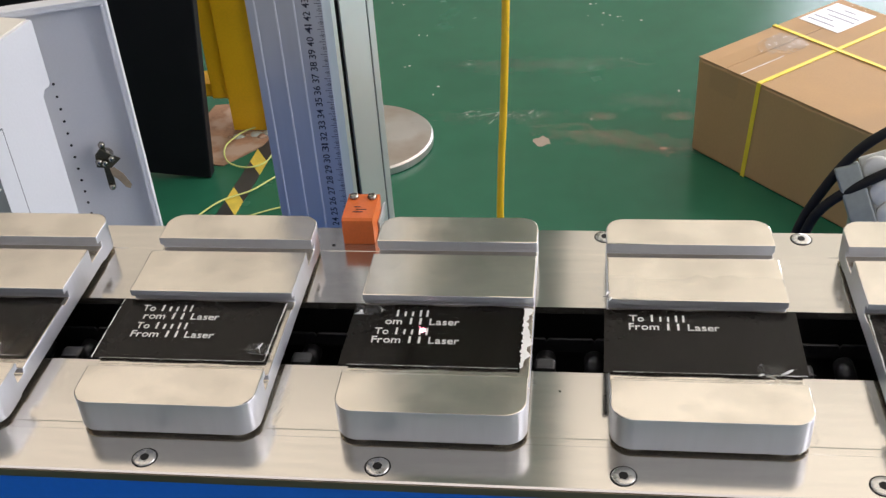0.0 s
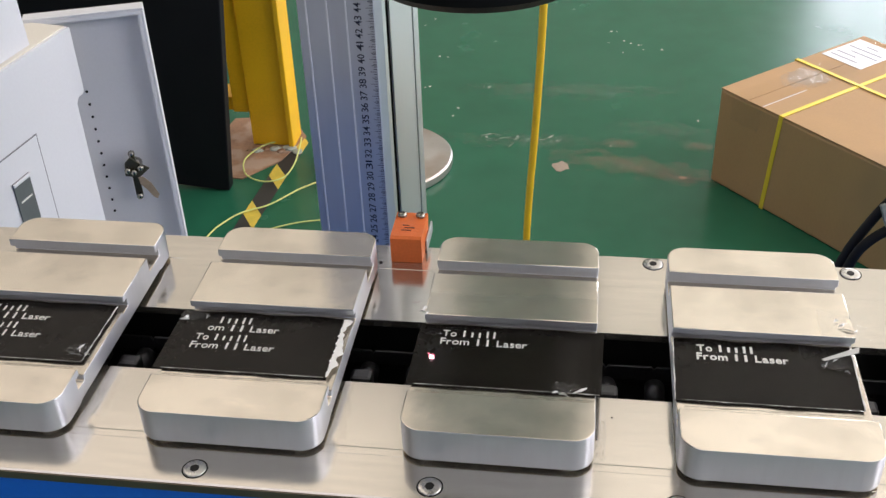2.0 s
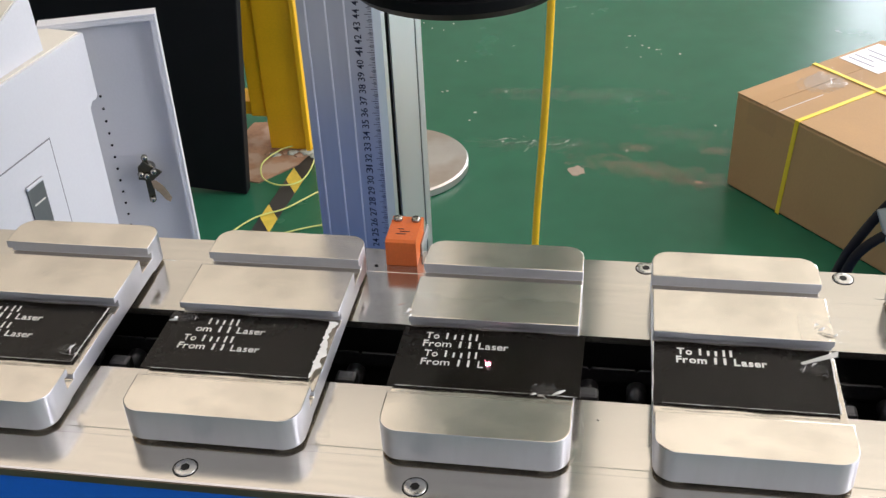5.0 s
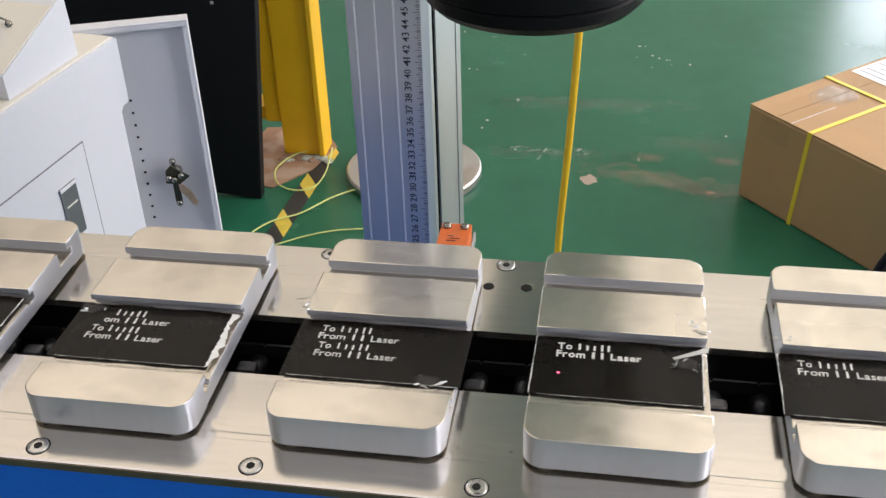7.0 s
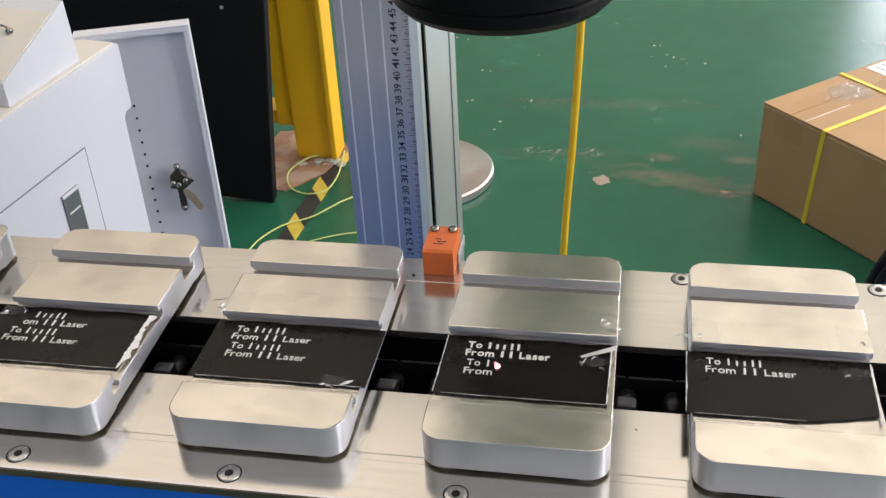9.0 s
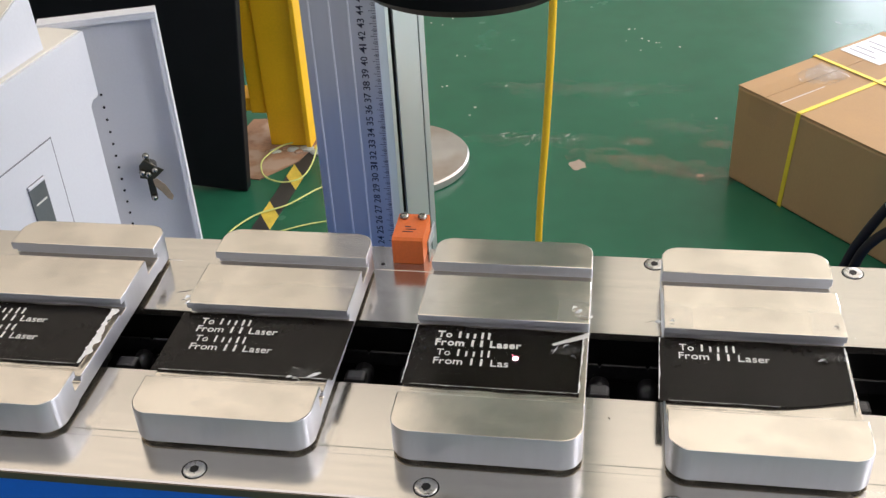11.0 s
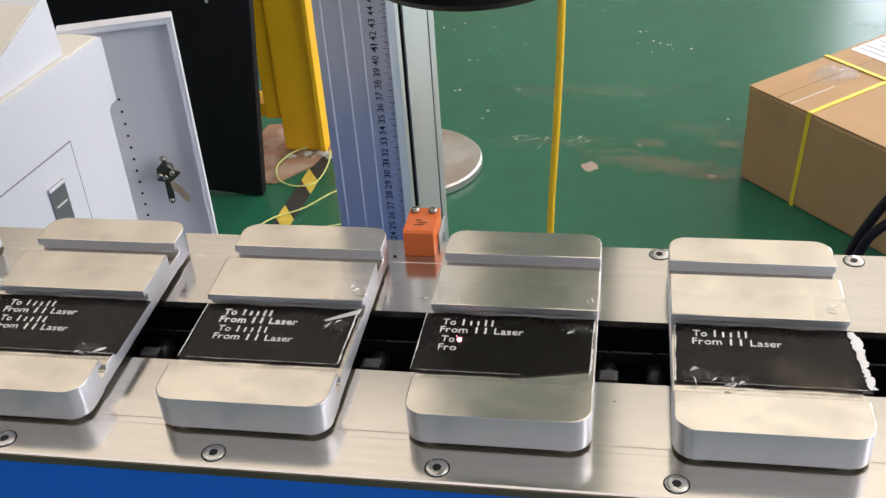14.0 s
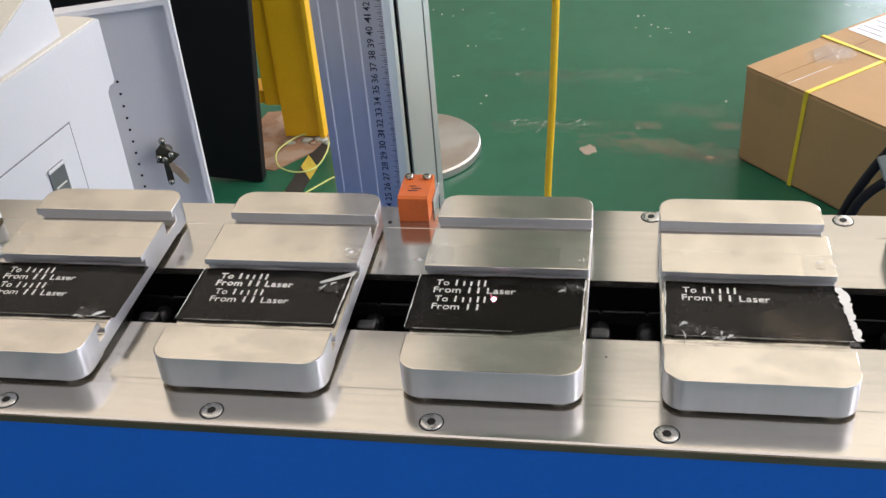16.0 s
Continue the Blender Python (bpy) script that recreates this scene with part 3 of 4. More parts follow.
def text_row(parent, row, m, thick=0.0, skip=(), when=None):
    text = TEXT_LOW if row % 2 else TEXT_TOP
    places = set_line(text, LINE_LONG if row % 2 else LINE_LONG * 0.615, CAP, thick)
    y, x = ROWS_AT[row]
    base = m @ Matrix.Translation((x, y, SHEET_Z + 0.0006))
    if when is None:
        ob = part("engraved_line", letters(places, thick, skip), MARK, parent, "bright engraved words on the black sheet")
        ob.matrix_basis = base
        return
    for i, (ch, lm, end) in enumerate(places):
        ob = part("engraved_letter", letters([(ch, lm, end)], thick), MARK, parent, "freshly engraved bright letter")
        MARKING.append((ob, base, when[0] + (when[1] - when[0]) * min(1.0, end / LINE_LONG)))


def fixture(index):
    global BODY_MESH, FOOT_MESH
    seen = {3: "with a torn paper edge", 4: "under loose clear tape", 5: "with bold doubled words", 7: "with a torn corner"}
    top = thing("marking_fixture", "milled aluminium fixture with a black sheet " + seen.get(index, "on the chain"), "fixture", group="fixtures on the conveyor")
    if BODY_MESH is None:
        b = part("body", fixture_body(), ALU, top, "milled aluminium body")
        b.data.materials.append(ALU_SIDE)
        for face in b.data.polygons:
            face.material_index = 1 if abs(face.normal.z) < 0.5 else 0
        f = part("foot", lathe([(0.0050, 0.0), (0.0056, 0.0006), (0.0056, 0.0030)], 24), GREYM, top, "round slide foot")
        f.matrix_basis = pose(-0.0375, -0.0810, 0.0002)
        BODY_MESH, FOOT_MESH = b, f
    else:
        share(BODY_MESH, top, Matrix())
        share(FOOT_MESH, top, pose(-0.0375, -0.0810, 0.0002))
    for x, y in ((0.0375, -0.0810), (-0.0375, 0.0810), (0.0375, 0.0810)):
        share(FOOT_MESH, top, pose(x, y, 0.0002))
    part("drive_pin", block(-0.012, 0.012, -0.008, 0.012, -0.02, 0.0075, 0.002), CHAIN, top, "dark drive pin to the chain")
    rnd = random.Random(index * 7 + 3)
    dx = {3: -0.001, 4: 0.0015, 5: 0.003, 6: -0.002, 7: 0.002}.get(index, 0.0)
    left, right = {2: (-0.054, 0.0475), 3: (-0.0545, 0.0460), 4: (-0.0525, 0.0545), 5: (-0.0500, 0.0480), 6: (-0.0530, 0.0490), 7: (-0.0480, 0.0550)}.get(index, (-0.0530, 0.0500))
    # a slightly bowed sheet with its own corners
    bm = bmesh.new()
    n = 16
    lo, hi = [], []
    front = {7: -0.0455, 5: -0.0470, 6: -0.0475}.get(index, -0.0478)
    for k in range(n + 1):
        x = left + (right - left) * k / n
        z = SHEET_Z + 0.0003 * math.sin(k * 0.9 + index)
        cut = 0.0085 * (max(0, k / n - 0.58) / 0.42) ** 1.4 if index == 6 else 0.0
        lo.append(bm.verts.new((x - 0.001, front + rnd.uniform(0, 0.0006) + cut, z)))
        hi.append(bm.verts.new((x - (0.0055 * max(0, k / n - 0.8) / 0.2 if index == 7 else 0.0), 0.0066 - rnd.uniform(0, 0.0005), z)))
    for k in range(n):
        bm.faces.new((lo[k], lo[k + 1], hi[k + 1], hi[k]))
    up = bmesh.ops.extrude_face_region(bm, geom=list(bm.faces))
    bmesh.ops.translate(bm, vec=(0, 0, 0.00035), verts=[v for v in up["geom"] if isinstance(v, bmesh.types.BMVert)])
    bmesh.ops.recalc_face_normals(bm, faces=list(bm.faces))
    part("black_sheet", bm, SHEET, top, "black coated sheet")
    # writing
    when = {3: (-4.0, -0.2), 4: (2.05, 5.95), 5: (7.6, 11.27), 6: (13.08, 17.05)}.get(index)
    off = Matrix.Translation((dx, 0, 0))
    thick = 0.030 if index == 5 else 0.006
    skip0 = {2: (), 3: (0, 1), 4: ()}.get(index, ())
    text_row(top, 0, off, thick, skip0)
    text_row(top, 1, off, thick, {3: (0, 1), 2: (0,)}.get(index, ()))
    if index <= 3:
        text_row(top, 2, off, 0.006)
        text_row(top, 3, off, 0.006)
    elif when:
        text_row(top, 2, off, 0.004, (), when)
        text_row(top, 3, off, 0.004, (), when)
    # tape and torn paper
    if index in (2, 5, 6, 7):
        p = part("paper_edge", jagged(left - 0.0012, front, left - 0.0002, 0.005, 0.0007, index, 40), PAPER, top, "white torn backing edge")
        p.matrix_basis = pose(0, 0, SHEET_Z + 0.0010)
    if index in (2, 3, 5, 6, 7):
        w = {3: 0.0050, 7: 0.0050}.get(index, 0.0009)
        back = 0.0055 if index == 7 else 0.0
        p = part("paper_edge", jagged(right - 0.0006 - back, 0.004, right - 0.0016, front, -w, index + 40, {3: 30, 7: 36}.get(index, 34)), PAPER, top, "white torn backing edge")
        p.matrix_basis = pose(0, 0, SHEET_Z + 0.0012)
    f = part("clear_tape", crumpled(-0.05, 0.054, -0.059, 0.03 if index in (4, 6, 7) else 0.0065, 0.0006, index + 11, 14, 10), TAPE, top, "clear sticky tape over the sheet")
    f.matrix_basis = pose(0, 0, HT + 0.0003 if index in (4, 6, 7) else SHEET_Z + 0.0011)
    if index in (1, 7):
        rim = [(math.cos(2 * math.pi * k / 28), math.sin(2 * math.pi * k / 28)) for k in range(28)]
        hz_ = part("tape_sheen", prism([(x, max(y, -0.55)) for x, y in rim], 0.1), SHEEN, top, "painted brown sheen on the glossy sheet")
        hz_.matrix_basis = pose(0.022, front + 0.008, SHEET_Z + 0.0006) @ Matrix.Diagonal((0.030, 0.020, 0.001, 1))
    if index in (4, 2):
        fl = part("tape_flap", crumpled(0.0505, 0.0580, -0.074, -0.044, 0.002, index + 31, 4, 9), FLAP, top, "loose flap of clear tape")
        fl.matrix_basis = pose(0, 0, HT - 0.008, 0, 12, 0)
    spots = {2: [(0.04, -0.038)], 3: [(-0.045, 0.0)], 4: [(0.035, -0.046), (-0.047, 0.010)], 5: [(0.046, 0.012), (0.038, -0.012)], 6: [(0.040, -0.006)], 7: [(-0.035, -0.040), (-0.017, -0.044)]}
    for n_, (x, y) in enumerate(spots.get(index, [(0.03, -0.044)])):
        level = SHEET_Z + 0.0012 if y < 0.004 else HT + 0.0005
        if y < 0.004:
            c = part("tape_crease_or_glint", crumpled(-0.010, 0.010, -0.005, 0.006, 0.0018, index * 31 + n_, 11, 8, True), FLAP, top, "creases of clear tape and their painted glints")
            c.matrix_basis = pose(x, y, level)
        c = part("tape_crease_or_glint", slivers(0.008, index * 31 + n_, 4 if y < 0.004 else 2), GLINT, top, "creases of clear tape and their painted glints")
        c.matrix_basis = pose(x, y, level)
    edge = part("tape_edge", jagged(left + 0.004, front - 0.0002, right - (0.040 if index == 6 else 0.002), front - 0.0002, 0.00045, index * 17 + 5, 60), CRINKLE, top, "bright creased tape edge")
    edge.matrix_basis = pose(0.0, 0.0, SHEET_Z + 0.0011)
    if index == 5:
        fold = part("tape_fold", prism([(0.0300, -0.0095), (0.0310, -0.0112), (0.0505, -0.0040), (0.0515, 0.0010)], 0.0003), FOLD, top, "long bright fold of tape")
        fold.matrix_basis = pose(0, 0, SHEET_Z + 0.0016, 0, -4, 0)
    if index in (5, 6, 7):
        loose = part("tape_flap", loose_film(0.032, 0.0560, 0.006, 0.030, 0.002, index + 57), FLAP, top, "loose flap of clear tape", True)
        loose.matrix_basis = pose(0, 0, HT + 0.0012)
        glint = part("tape_crease_or_glint", slivers(0.005, index + 157, 2), GLINT, top, "creases of clear tape and their painted glints")
        glint.matrix_basis = pose(0.046, 0.017, HT + 0.0008)
    if index in (4, 6):
        loose = part("tape_flap", loose_film(-0.034, -0.0575, 0.004, 0.030, 0.002, index + 77), FLAP, top, "loose flap of clear tape", True)
        loose.matrix_basis = pose(0, 0, HT + 0.0012)
        glint = part("tape_crease_or_glint", slivers(0.005, index + 177, 3), GLINT, top, "creases of clear tape and their painted glints")
        glint.matrix_basis = pose(-0.050, 0.009, HT + 0.0008)
    return top


FIXTURES = [fixture(i) for i in range(0, 10)]

# ---- the laser's spot ----
def laser_spot():
    top = thing("laser_spot", "glowing white and red laser spot on the work", "light spot")
    rnd = random.Random(5)
    core = bmesh.new()
    bmesh.ops.create_icosphere(core, subdivisions=2, radius=0.0013)
    for v in core.verts:
        v.co *= rnd.uniform(0.75, 1.25)
        v.co.z *= 0.5
    part("core", core, SPARK, top, "white-hot spot", True)
    for k in range(7):
        ray_ = block(-0.00018, 0.00018, 0, rnd.uniform(0.0016, 0.0036), -0.0001, 0.0001)
        part("ray", ray_, HALO, top).matrix_basis = pose(0, 0, 0, rnd.uniform(0, 40), 0, 72 * k + rnd.uniform(-20, 20))
    return top


SPOT = laser_spot()


def pointer_spot():
    """The red aiming dot that the head always throws."""
    top = thing("pointer_spot", "small glowing red aiming dot on the work", "light spot")
    part("core", lathe([(0.0011, -0.0002), (0.0012, 0.0), (0.0008, 0.0004)], 16), POINTER, top, "red aiming dot", True)
    return top


DOT = pointer_spot()



# ---- the lifting column and the laser head ----
def lifting_column():
    top = thing("lifting_column", "grey anodised lifting column with a printed centimetre ruler", "column")
    xl, xr, d, h = -0.0455, 0.0165, 0.160, 1.04
    sec = [(xl, 0.0), (xr - 0.0045, 0.0), (xr, 0.005), (xr, 0.017), (xr - 0.010, 0.017), (xr - 0.010, 0.033), (xr, 0.033), (xr, 0.129), (xr - 0.003, 0.129), (xr - 0.003, 0.135), (xr, 0.135), (xr, d), (xl, d)]
    part("profile", prism(sec, h), COLSIDE, top, "light grey anodised profile")
    part("front_face", block(xl + 0.0005, xr - 0.0047, -0.0016, -0.0001, 0.02, h - 0.01, 0.0003), COLUMN, top, "blue-grey brushed front face")
    # glossless black fill stands in for the shade inside both slots
    part("slot_shade", block(xr - 0.0098, xr - 0.0012, 0.0173, 0.0327, 0.02, h - 0.01), MATT, top, "black slot lining")
    part("slot_shade", block(xr - 0.0028, xr - 0.0008, 0.1293, 0.1347, 0.02, h - 0.01), MATT, top, "black slot lining")
    part("top_cap", block(xl - 0.001, xr + 0.0005, -0.001, d + 0.001, h + 0.0002, h + 0.006, 0.0015), BLACK, top, "black plastic end cap")
    part("base_plate", block(xl - 0.08, xr + 0.08, -0.06, d + 0.06, 0.0, 0.02, 0.003), GREYM, top)
    for x in (-0.0385, -0.0232, -0.0090):
        part("groove", block(x - 0.0006, x + 0.0006, -0.0022, -0.0017, 0.02, h - 0.01), GROOVE, top, "bright ruled line")
    ticks = bmesh.new()
    for k in range(200, 526):
        z = 0.5 + k * 0.001
        long_ = 0.0052 if k % 10 == 0 else 0.0038 if k % 5 == 0 else 0.0026
        if k % 5 and k % 2:
            continue
        bit = block(0.0112 - long_, 0.0112, -0.0019, -0.0017, z - 0.00016, z + 0.00016)
        me = bpy.data.meshes.new("t")
        bit.to_mesh(me)
        bit.free()
        ticks.from_mesh(me)
        bpy.data.meshes.remove(me)
    t = part("ruler_ticks", ticks, INK, top, "fine black ruler ticks")
    t["kind"] = "stuff"
    for n in range(20, 53):
        places = set_line(str(n), 0.0074, 0.0054, 0.004)
        ob = part("ruler_number", letters(places, 0.004), INK, top, "black printed ruler number")
        ob.matrix_basis = Matrix.Translation((0.0022, -0.0018, 0.5 + 0.01 * n - 0.0035)) @ Matrix(((0, -1, 0, 0), (0, 0, -1, 0), (1, 0, 0, 0), (0, 0, 0, 1)))
    return top


lifting_column()


def laser_head():
    top = thing("laser_marker", "pale grey laser scan head with a round black lens", "laser marker")
    cx, cy, zb, r = 0.1162, -0.262, 1.0618, 0.0525
    lens = part("lens_barrel", lathe([(r - 0.010, 0.004), (r - 0.010, 0.0), (r - 0.0045, 0.0), (r - 0.0005, 0.004), (r - 0.0005, 0.0085), (r - 0.0015, 0.0095), (r, 0.011), (r, 0.060), (r - 0.008, 0.065)], 72), LENS, top, "black lens barrel", False)
    lens.matrix_basis = pose(cx, cy, zb)
    g = part("lens_glass", lathe([(r - 0.011, 0.003), (r - 0.011, 0.008)], 48), GLASS, lens, "dark coated lens glass")
    part("scan_box", block(cx - 0.06, cx + 0.06, cy - 0.065, cy + 0.085, zb + 0.066, zb + 0.22, 0.006), HOUSING, top, "pale grey scan head box")
    part("beam_tube", block(0.024, 0.186, cy + 0.086, 0.80, zb + 0.105, zb + 0.205, 0.004), HOUSING, top, "pale grey laser housing")
    part("carriage", block(0.0175, 0.0235, 0.01, 0.15, 0.985, zb + 0.20, 0.002), HOUSING, top, "grey slide carriage")
    return top


laser_head()


def sensor():
    top = thing("orange_sensor", "orange plastic block sensor with two screws on the steel plate", "sensor", pose(0.0533, -0.1468, PLATE))
    side = [(0.0, 0.0002), (0.012, 0.0002), (0.030, 0.007), (0.033, 0.0175), (0.031, 0.0198), (0.002, 0.0198), (0.0, 0.0185)]
    part("housing", along_x(side, -0.0104, 0.0104), ORANGE, top, "orange plastic housing")
    bar = block(-0.0034, 0.0034, -0.00035, 0.00035, 0.0, 0.0002)
    first = part("print_bar", bar, INK, top, "small dark print")
    first.matrix_basis = pose(-0.001, 0.009, 0.0199)
    share(first, top, pose(0.001, 0.012, 0.0199))
    share(first, top, pose(-0.002, 0.015, 0.0199) @ Matrix.Diagonal((0.6, 1, 1, 1)))
    for x in (-0.0062, 0.0062):
        s = part("screw", lathe([(0.0031, 0.0), (0.0033, 0.001), (0.0026, 0.0024), (0.0012, 0.003)], 18), CHROME, top, "round chrome screw", True)
        s.matrix_basis = pose(x, 0.0265, 0.0199)
        c = part("slot", block(-0.0018, 0.0018, -0.0003, 0.0003, 0.0022, 0.0032), DARK, s)
    part("bracket", block(0.0106, 0.0120, 0.014, 0.040, 0.0, 0.0085, 0.0006), GREYM, top, "thin pale bracket")


sensor()


# ---- behind the conveyor ----
def cabinet():
    place = pose(-0.44, 0.400, 0, 0, 0, -9.6)  # the rear corner beside the door
    top = thing("control_cabinet", "white steel control cabinet with an open door and console", "cabinet", place)
    z = 0.749
    outline = [(-0.50, 0.0), (-0.0185, 0.0), (-0.0185, 0.6575), (-0.0125, 0.6638), (-0.003, 0.6638), (0.0, 0.667), (0.0, z - 0.002), (-0.002, z), (-0.50, z)]
    part("body", along_x(outline, -0.46, 0.0), WHITE, top, "white painted steel body")
    part("top_panel", block(-0.455, -0.004, -0.496, -0.004, z + 0.0002, z + 0.002), CREAM, top, "cream top panel")
    tier = [(-0.189, 0.0), (-0.0625, 0.0), (-0.0655, 0.0740), (-0.0670, 0.0745), (-0.0842, 0.0675), (-0.189, 0.0275)]
    ob = part("console", along_x(tier, -0.390, -0.010), WHITE, top, "white sloped console")
    ob.matrix_basis = pose(0, 0, z + 0.0025)
    slope = math.degrees(math.atan2(0.040, 0.1048))
    face = part("console_top", block(-0.188, 0.188, 0.002, 0.110, 0.0, 0.0015), CREAM, top, "cream sloped panel")
    face.matrix_basis = pose(-0.200, -0.189, z + 0.0302, slope)
    plug = part("blue_plug", block(-0.03, 0.022, -0.010, 0.010, 0.0, 0.014, 0.002), BLUEPLASTIC, face, "blue plastic plug")
    plug.matrix_basis = pose(0.126, 0.054, 0.0016)
    clip = part("wire_bail", tube([(-0.04, 0.0, 0.003), (-0.02, 0.004, 0.006), (0.03, 0.002, 0.006), (0.04, 0.0, 0.003)], 0.0012), CHROME, face, "thin wire bail")
    clip.matrix_basis = pose(0.115, 0.0745, 0.0016)
    for px_, py_ in ((0.155, 0.0735), (0.160, 0.0365)):
        k = part("knob", lathe([(0.004, 0.0), (0.004, 0.003), (0.002, 0.005)], 14), CHROME, face, "", True)
        k.matrix_basis = pose(px_, py_, 0.0016)
    # side hatch with a latch
    hatch = part("side_hatch", block(0.0007, 0.0016, -0.38, -0.1045, 0.25, 0.659, 0.0003), WHITE, top, "white side hatch")
    # grey sheet behind the hatch draws its joint line
    part("hatch_gap", block(0.0001, 0.0006, -0.3825, -0.1022, 0.249, 0.6605), HATCHGAP, top)
    latch = part("latch", block(0.0017, 0.0034, -0.1640, -0.1340, 0.558, 0.6275, 0.0006), LATCHM, hatch, "dark grey flush latch")
    part("latch_lip", block(0.0035, 0.0060, -0.1650, -0.1330, 0.6240, 0.6275, 0.0004), WHITE, latch, "bright latch lip")
    part("latch_slot", block(0.0035, 0.0042, -0.1585, -0.1390, 0.600, 0.6020), RAIL, latch)
    # open door, from its hinge on the cabinet's rear wall to its free edge
    wide, dz = 0.140, 0.755
    door = part("door", block(-wide, 0.0, 0.004, 0.0065, 0.08, dz, 0.0008), LILAC, top, "open grey-lilac steel door")
    door.matrix_basis = place.inverted() @ pose(-0.3715, 0.461, 0, 0, 0, 20)
    part("door_frame", block(-wide, 0.0, -0.014, 0.0035, dz - 0.003, dz, 0.0008), WHITE, door, "white door rim")
    part("door_frame", block(-0.003, 0.0, -0.014, 0.0035, 0.08, dz - 0.0035, 0.0008), WHITE, door, "white door rim")
    part("door_lip", block(-wide, -0.0032, -0.0142, -0.0126, dz - 0.0085, dz - 0.0032, 0.0005), WHITE, door, "white folded lip")
    part("door_lip", block(-0.0075, -0.0032, -0.0142, -0.0126, 0.08, dz - 0.0088, 0.0005), WHITE, door, "white folded lip")
    for hz in (0.14, 0.40, 0.66):
        part("hinge", lathe([(0.004, 0.0), (0.004, 0.05), (0.003, 0.052)], 14), CHROME, door, "steel hinge barrel").matrix_basis = pose(-wide + 0.001, 0.009, hz)
    pinm = part("stud", lathe([(0.0017, 0), (0.0017, 0.0012)], 10), DARK, door)
    for k in range(16):
        m = pose(-0.0878, 0.0038, 0.6478 - 0.0176 * k, 90)
        if k == 0:
            pinm.matrix_basis = m
        else:
            share(pinm, door, m)
    lock = part("lock", lathe([(0.009, 0.0), (0.009, 0.012), (0.006, 0.016)], 24), CHROME, door, "nickel cam lock with a key")
    lock.matrix_basis = pose(-0.0480, 0.004, 0.5395, 90)
    plate = part("cam_plate", prism([(-0.014, -0.008), (0.003, -0.013), (0.018, -0.001), (0.006, 0.008), (-0.004, 0.018), (-0.012, 0.010)], 0.003, 0.0006), OLIVE, lock, "dull olive cam plate")
    plate.matrix_basis = pose(0, 0, 0.0162)
    part("cam", block(-0.006, 0.003, -0.042, -0.008, 0.0110, 0.0158, 0.001), OLIVE, lock, "lock cam")
    part("cam_post", block(-0.004, 0.002, 0.010, 0.024, 0.0110, 0.0158, 0.001), OLIVE, lock, "lock cam")
    for ax, ay in ((-0.009, 0.001), (-0.002, -0.002), (0.007, 0.003), (-0.001, 0.023), (-0.001, -0.040)):
        nut = part("nut", lathe([(0.0040, 0.0), (0.0046, 0.003), (0.0038, 0.0055), (0.0016, 0.007)], 16), CHROME, lock, "", True)
        nut.matrix_basis = pose(ax, ay, 0.0159 if abs(ay) > 0.02 else 0.0193)
    key = part("key", prism([(0.002, -0.010), (0.008, -0.010), (0.017, -0.022), (0.024, -0.040), (0.021, -0.046), (0.016, -0.042), (0.010, -0.030), (0.003, -0.020)], 0.002, 0.0003), BRASS, lock, "worn brass key")
    key.matrix_basis = pose(0.0, 0.0, 0.0225, 0, 8, 0)


cabinet()


def black_panel():
    top = thing("partition_screen", "tall black sheet partition screen standing on the floor", "screen", pose(-0.612, 1.255, 0, 0, 5.5, 0))
    part("sheet", block(-0.75, 0.0, 0.0, 0.03, 0.002, 1.30, 0.003), BLACK, top, "black painted sheet")
    for rx, rz in ((-0.090, 0.457), (-0.185, 0.466)):
        r = part("rivet", lathe([(0.004, 0), (0.004, 0.001), (0.002, 0.002)], 10), GREYM, top)
        r.matrix_basis = pose(rx, -0.0001, rz, 90)


black_panel()


def yellow_post():
    top = thing("yellow_post", "yellow painted steel machine post on a rusty floor patch", "post")
    part("web", block(-0.617, -0.5265, 1.470, 1.478, 0.004, 1.5, 0.002), YELLOW, top, "yellow steel web")
    part("flange", block(-0.526, -0.514, 1.455, 1.53, 0.004, 1.5, 0.002), YELLOW, top, "yellow steel flange")
    part("flange", block(-0.656, -0.6185, 1.476, 1.55, 0.085, 1.5, 0.002), YELLOW, top, "yellow steel flange")
    part("shelf", block(-0.72, -0.6565, 1.480, 1.55, 0.088, 0.122, 0.002), YELLOW, top)
    part("floor_patch", prism([(-0.74, 1.33), (-0.60, 1.31), (-0.53, 1.40), (-0.50, 1.52), (-0.56, 1.62), (-0.70, 1.60)], 0.003), RUST, top, "rusty bare floor patch")
    rnd = random.Random(8)
    for k in range(9):
        lump = bmesh.new()
        bmesh.ops.create_icosphere(lump, subdivisions=2, radius=rnd.uniform(0.006, 0.014))
        for v in lump.verts:
            v.co *= rnd.uniform(0.75, 1.15)
            v.co.z = max(-0.001, v.co.z * 0.45)
        part("plaster_lump", lump, FLECK if k % 3 else RUST, top, "crumbled plaster").matrix_basis = pose(-0.615 + 0.0135 * k + rnd.uniform(-0.008, 0.008), 1.452 + rnd.uniform(-0.02, 0.008), 0.0035)
    # small pale lump of debris at the post's foot
    part("pale_debris", lathe([(0.012, 0.003), (0.011, 0.008), (0.004, 0.010)], 12), FLECK, top).matrix_basis = pose(-0.53, 1.455, 0)


yellow_post()


def disc_base():
    top = thing("stand_base", "round spun steel stand base on the floor", "stand base", pose(-0.288, 1.410, 0))
    part("disc", lathe([(0.154, 0.0), (0.157, 0.003), (0.157, 0.018), (0.153, 0.022), (0.03, 0.024)], 72), DISC, top, "round steel disc")
    part("stem", lathe([(0.02, 0.024), (0.02, 0.9), (0.016, 0.92)], 24), DISC, top, "steel stem", False)


disc_base()


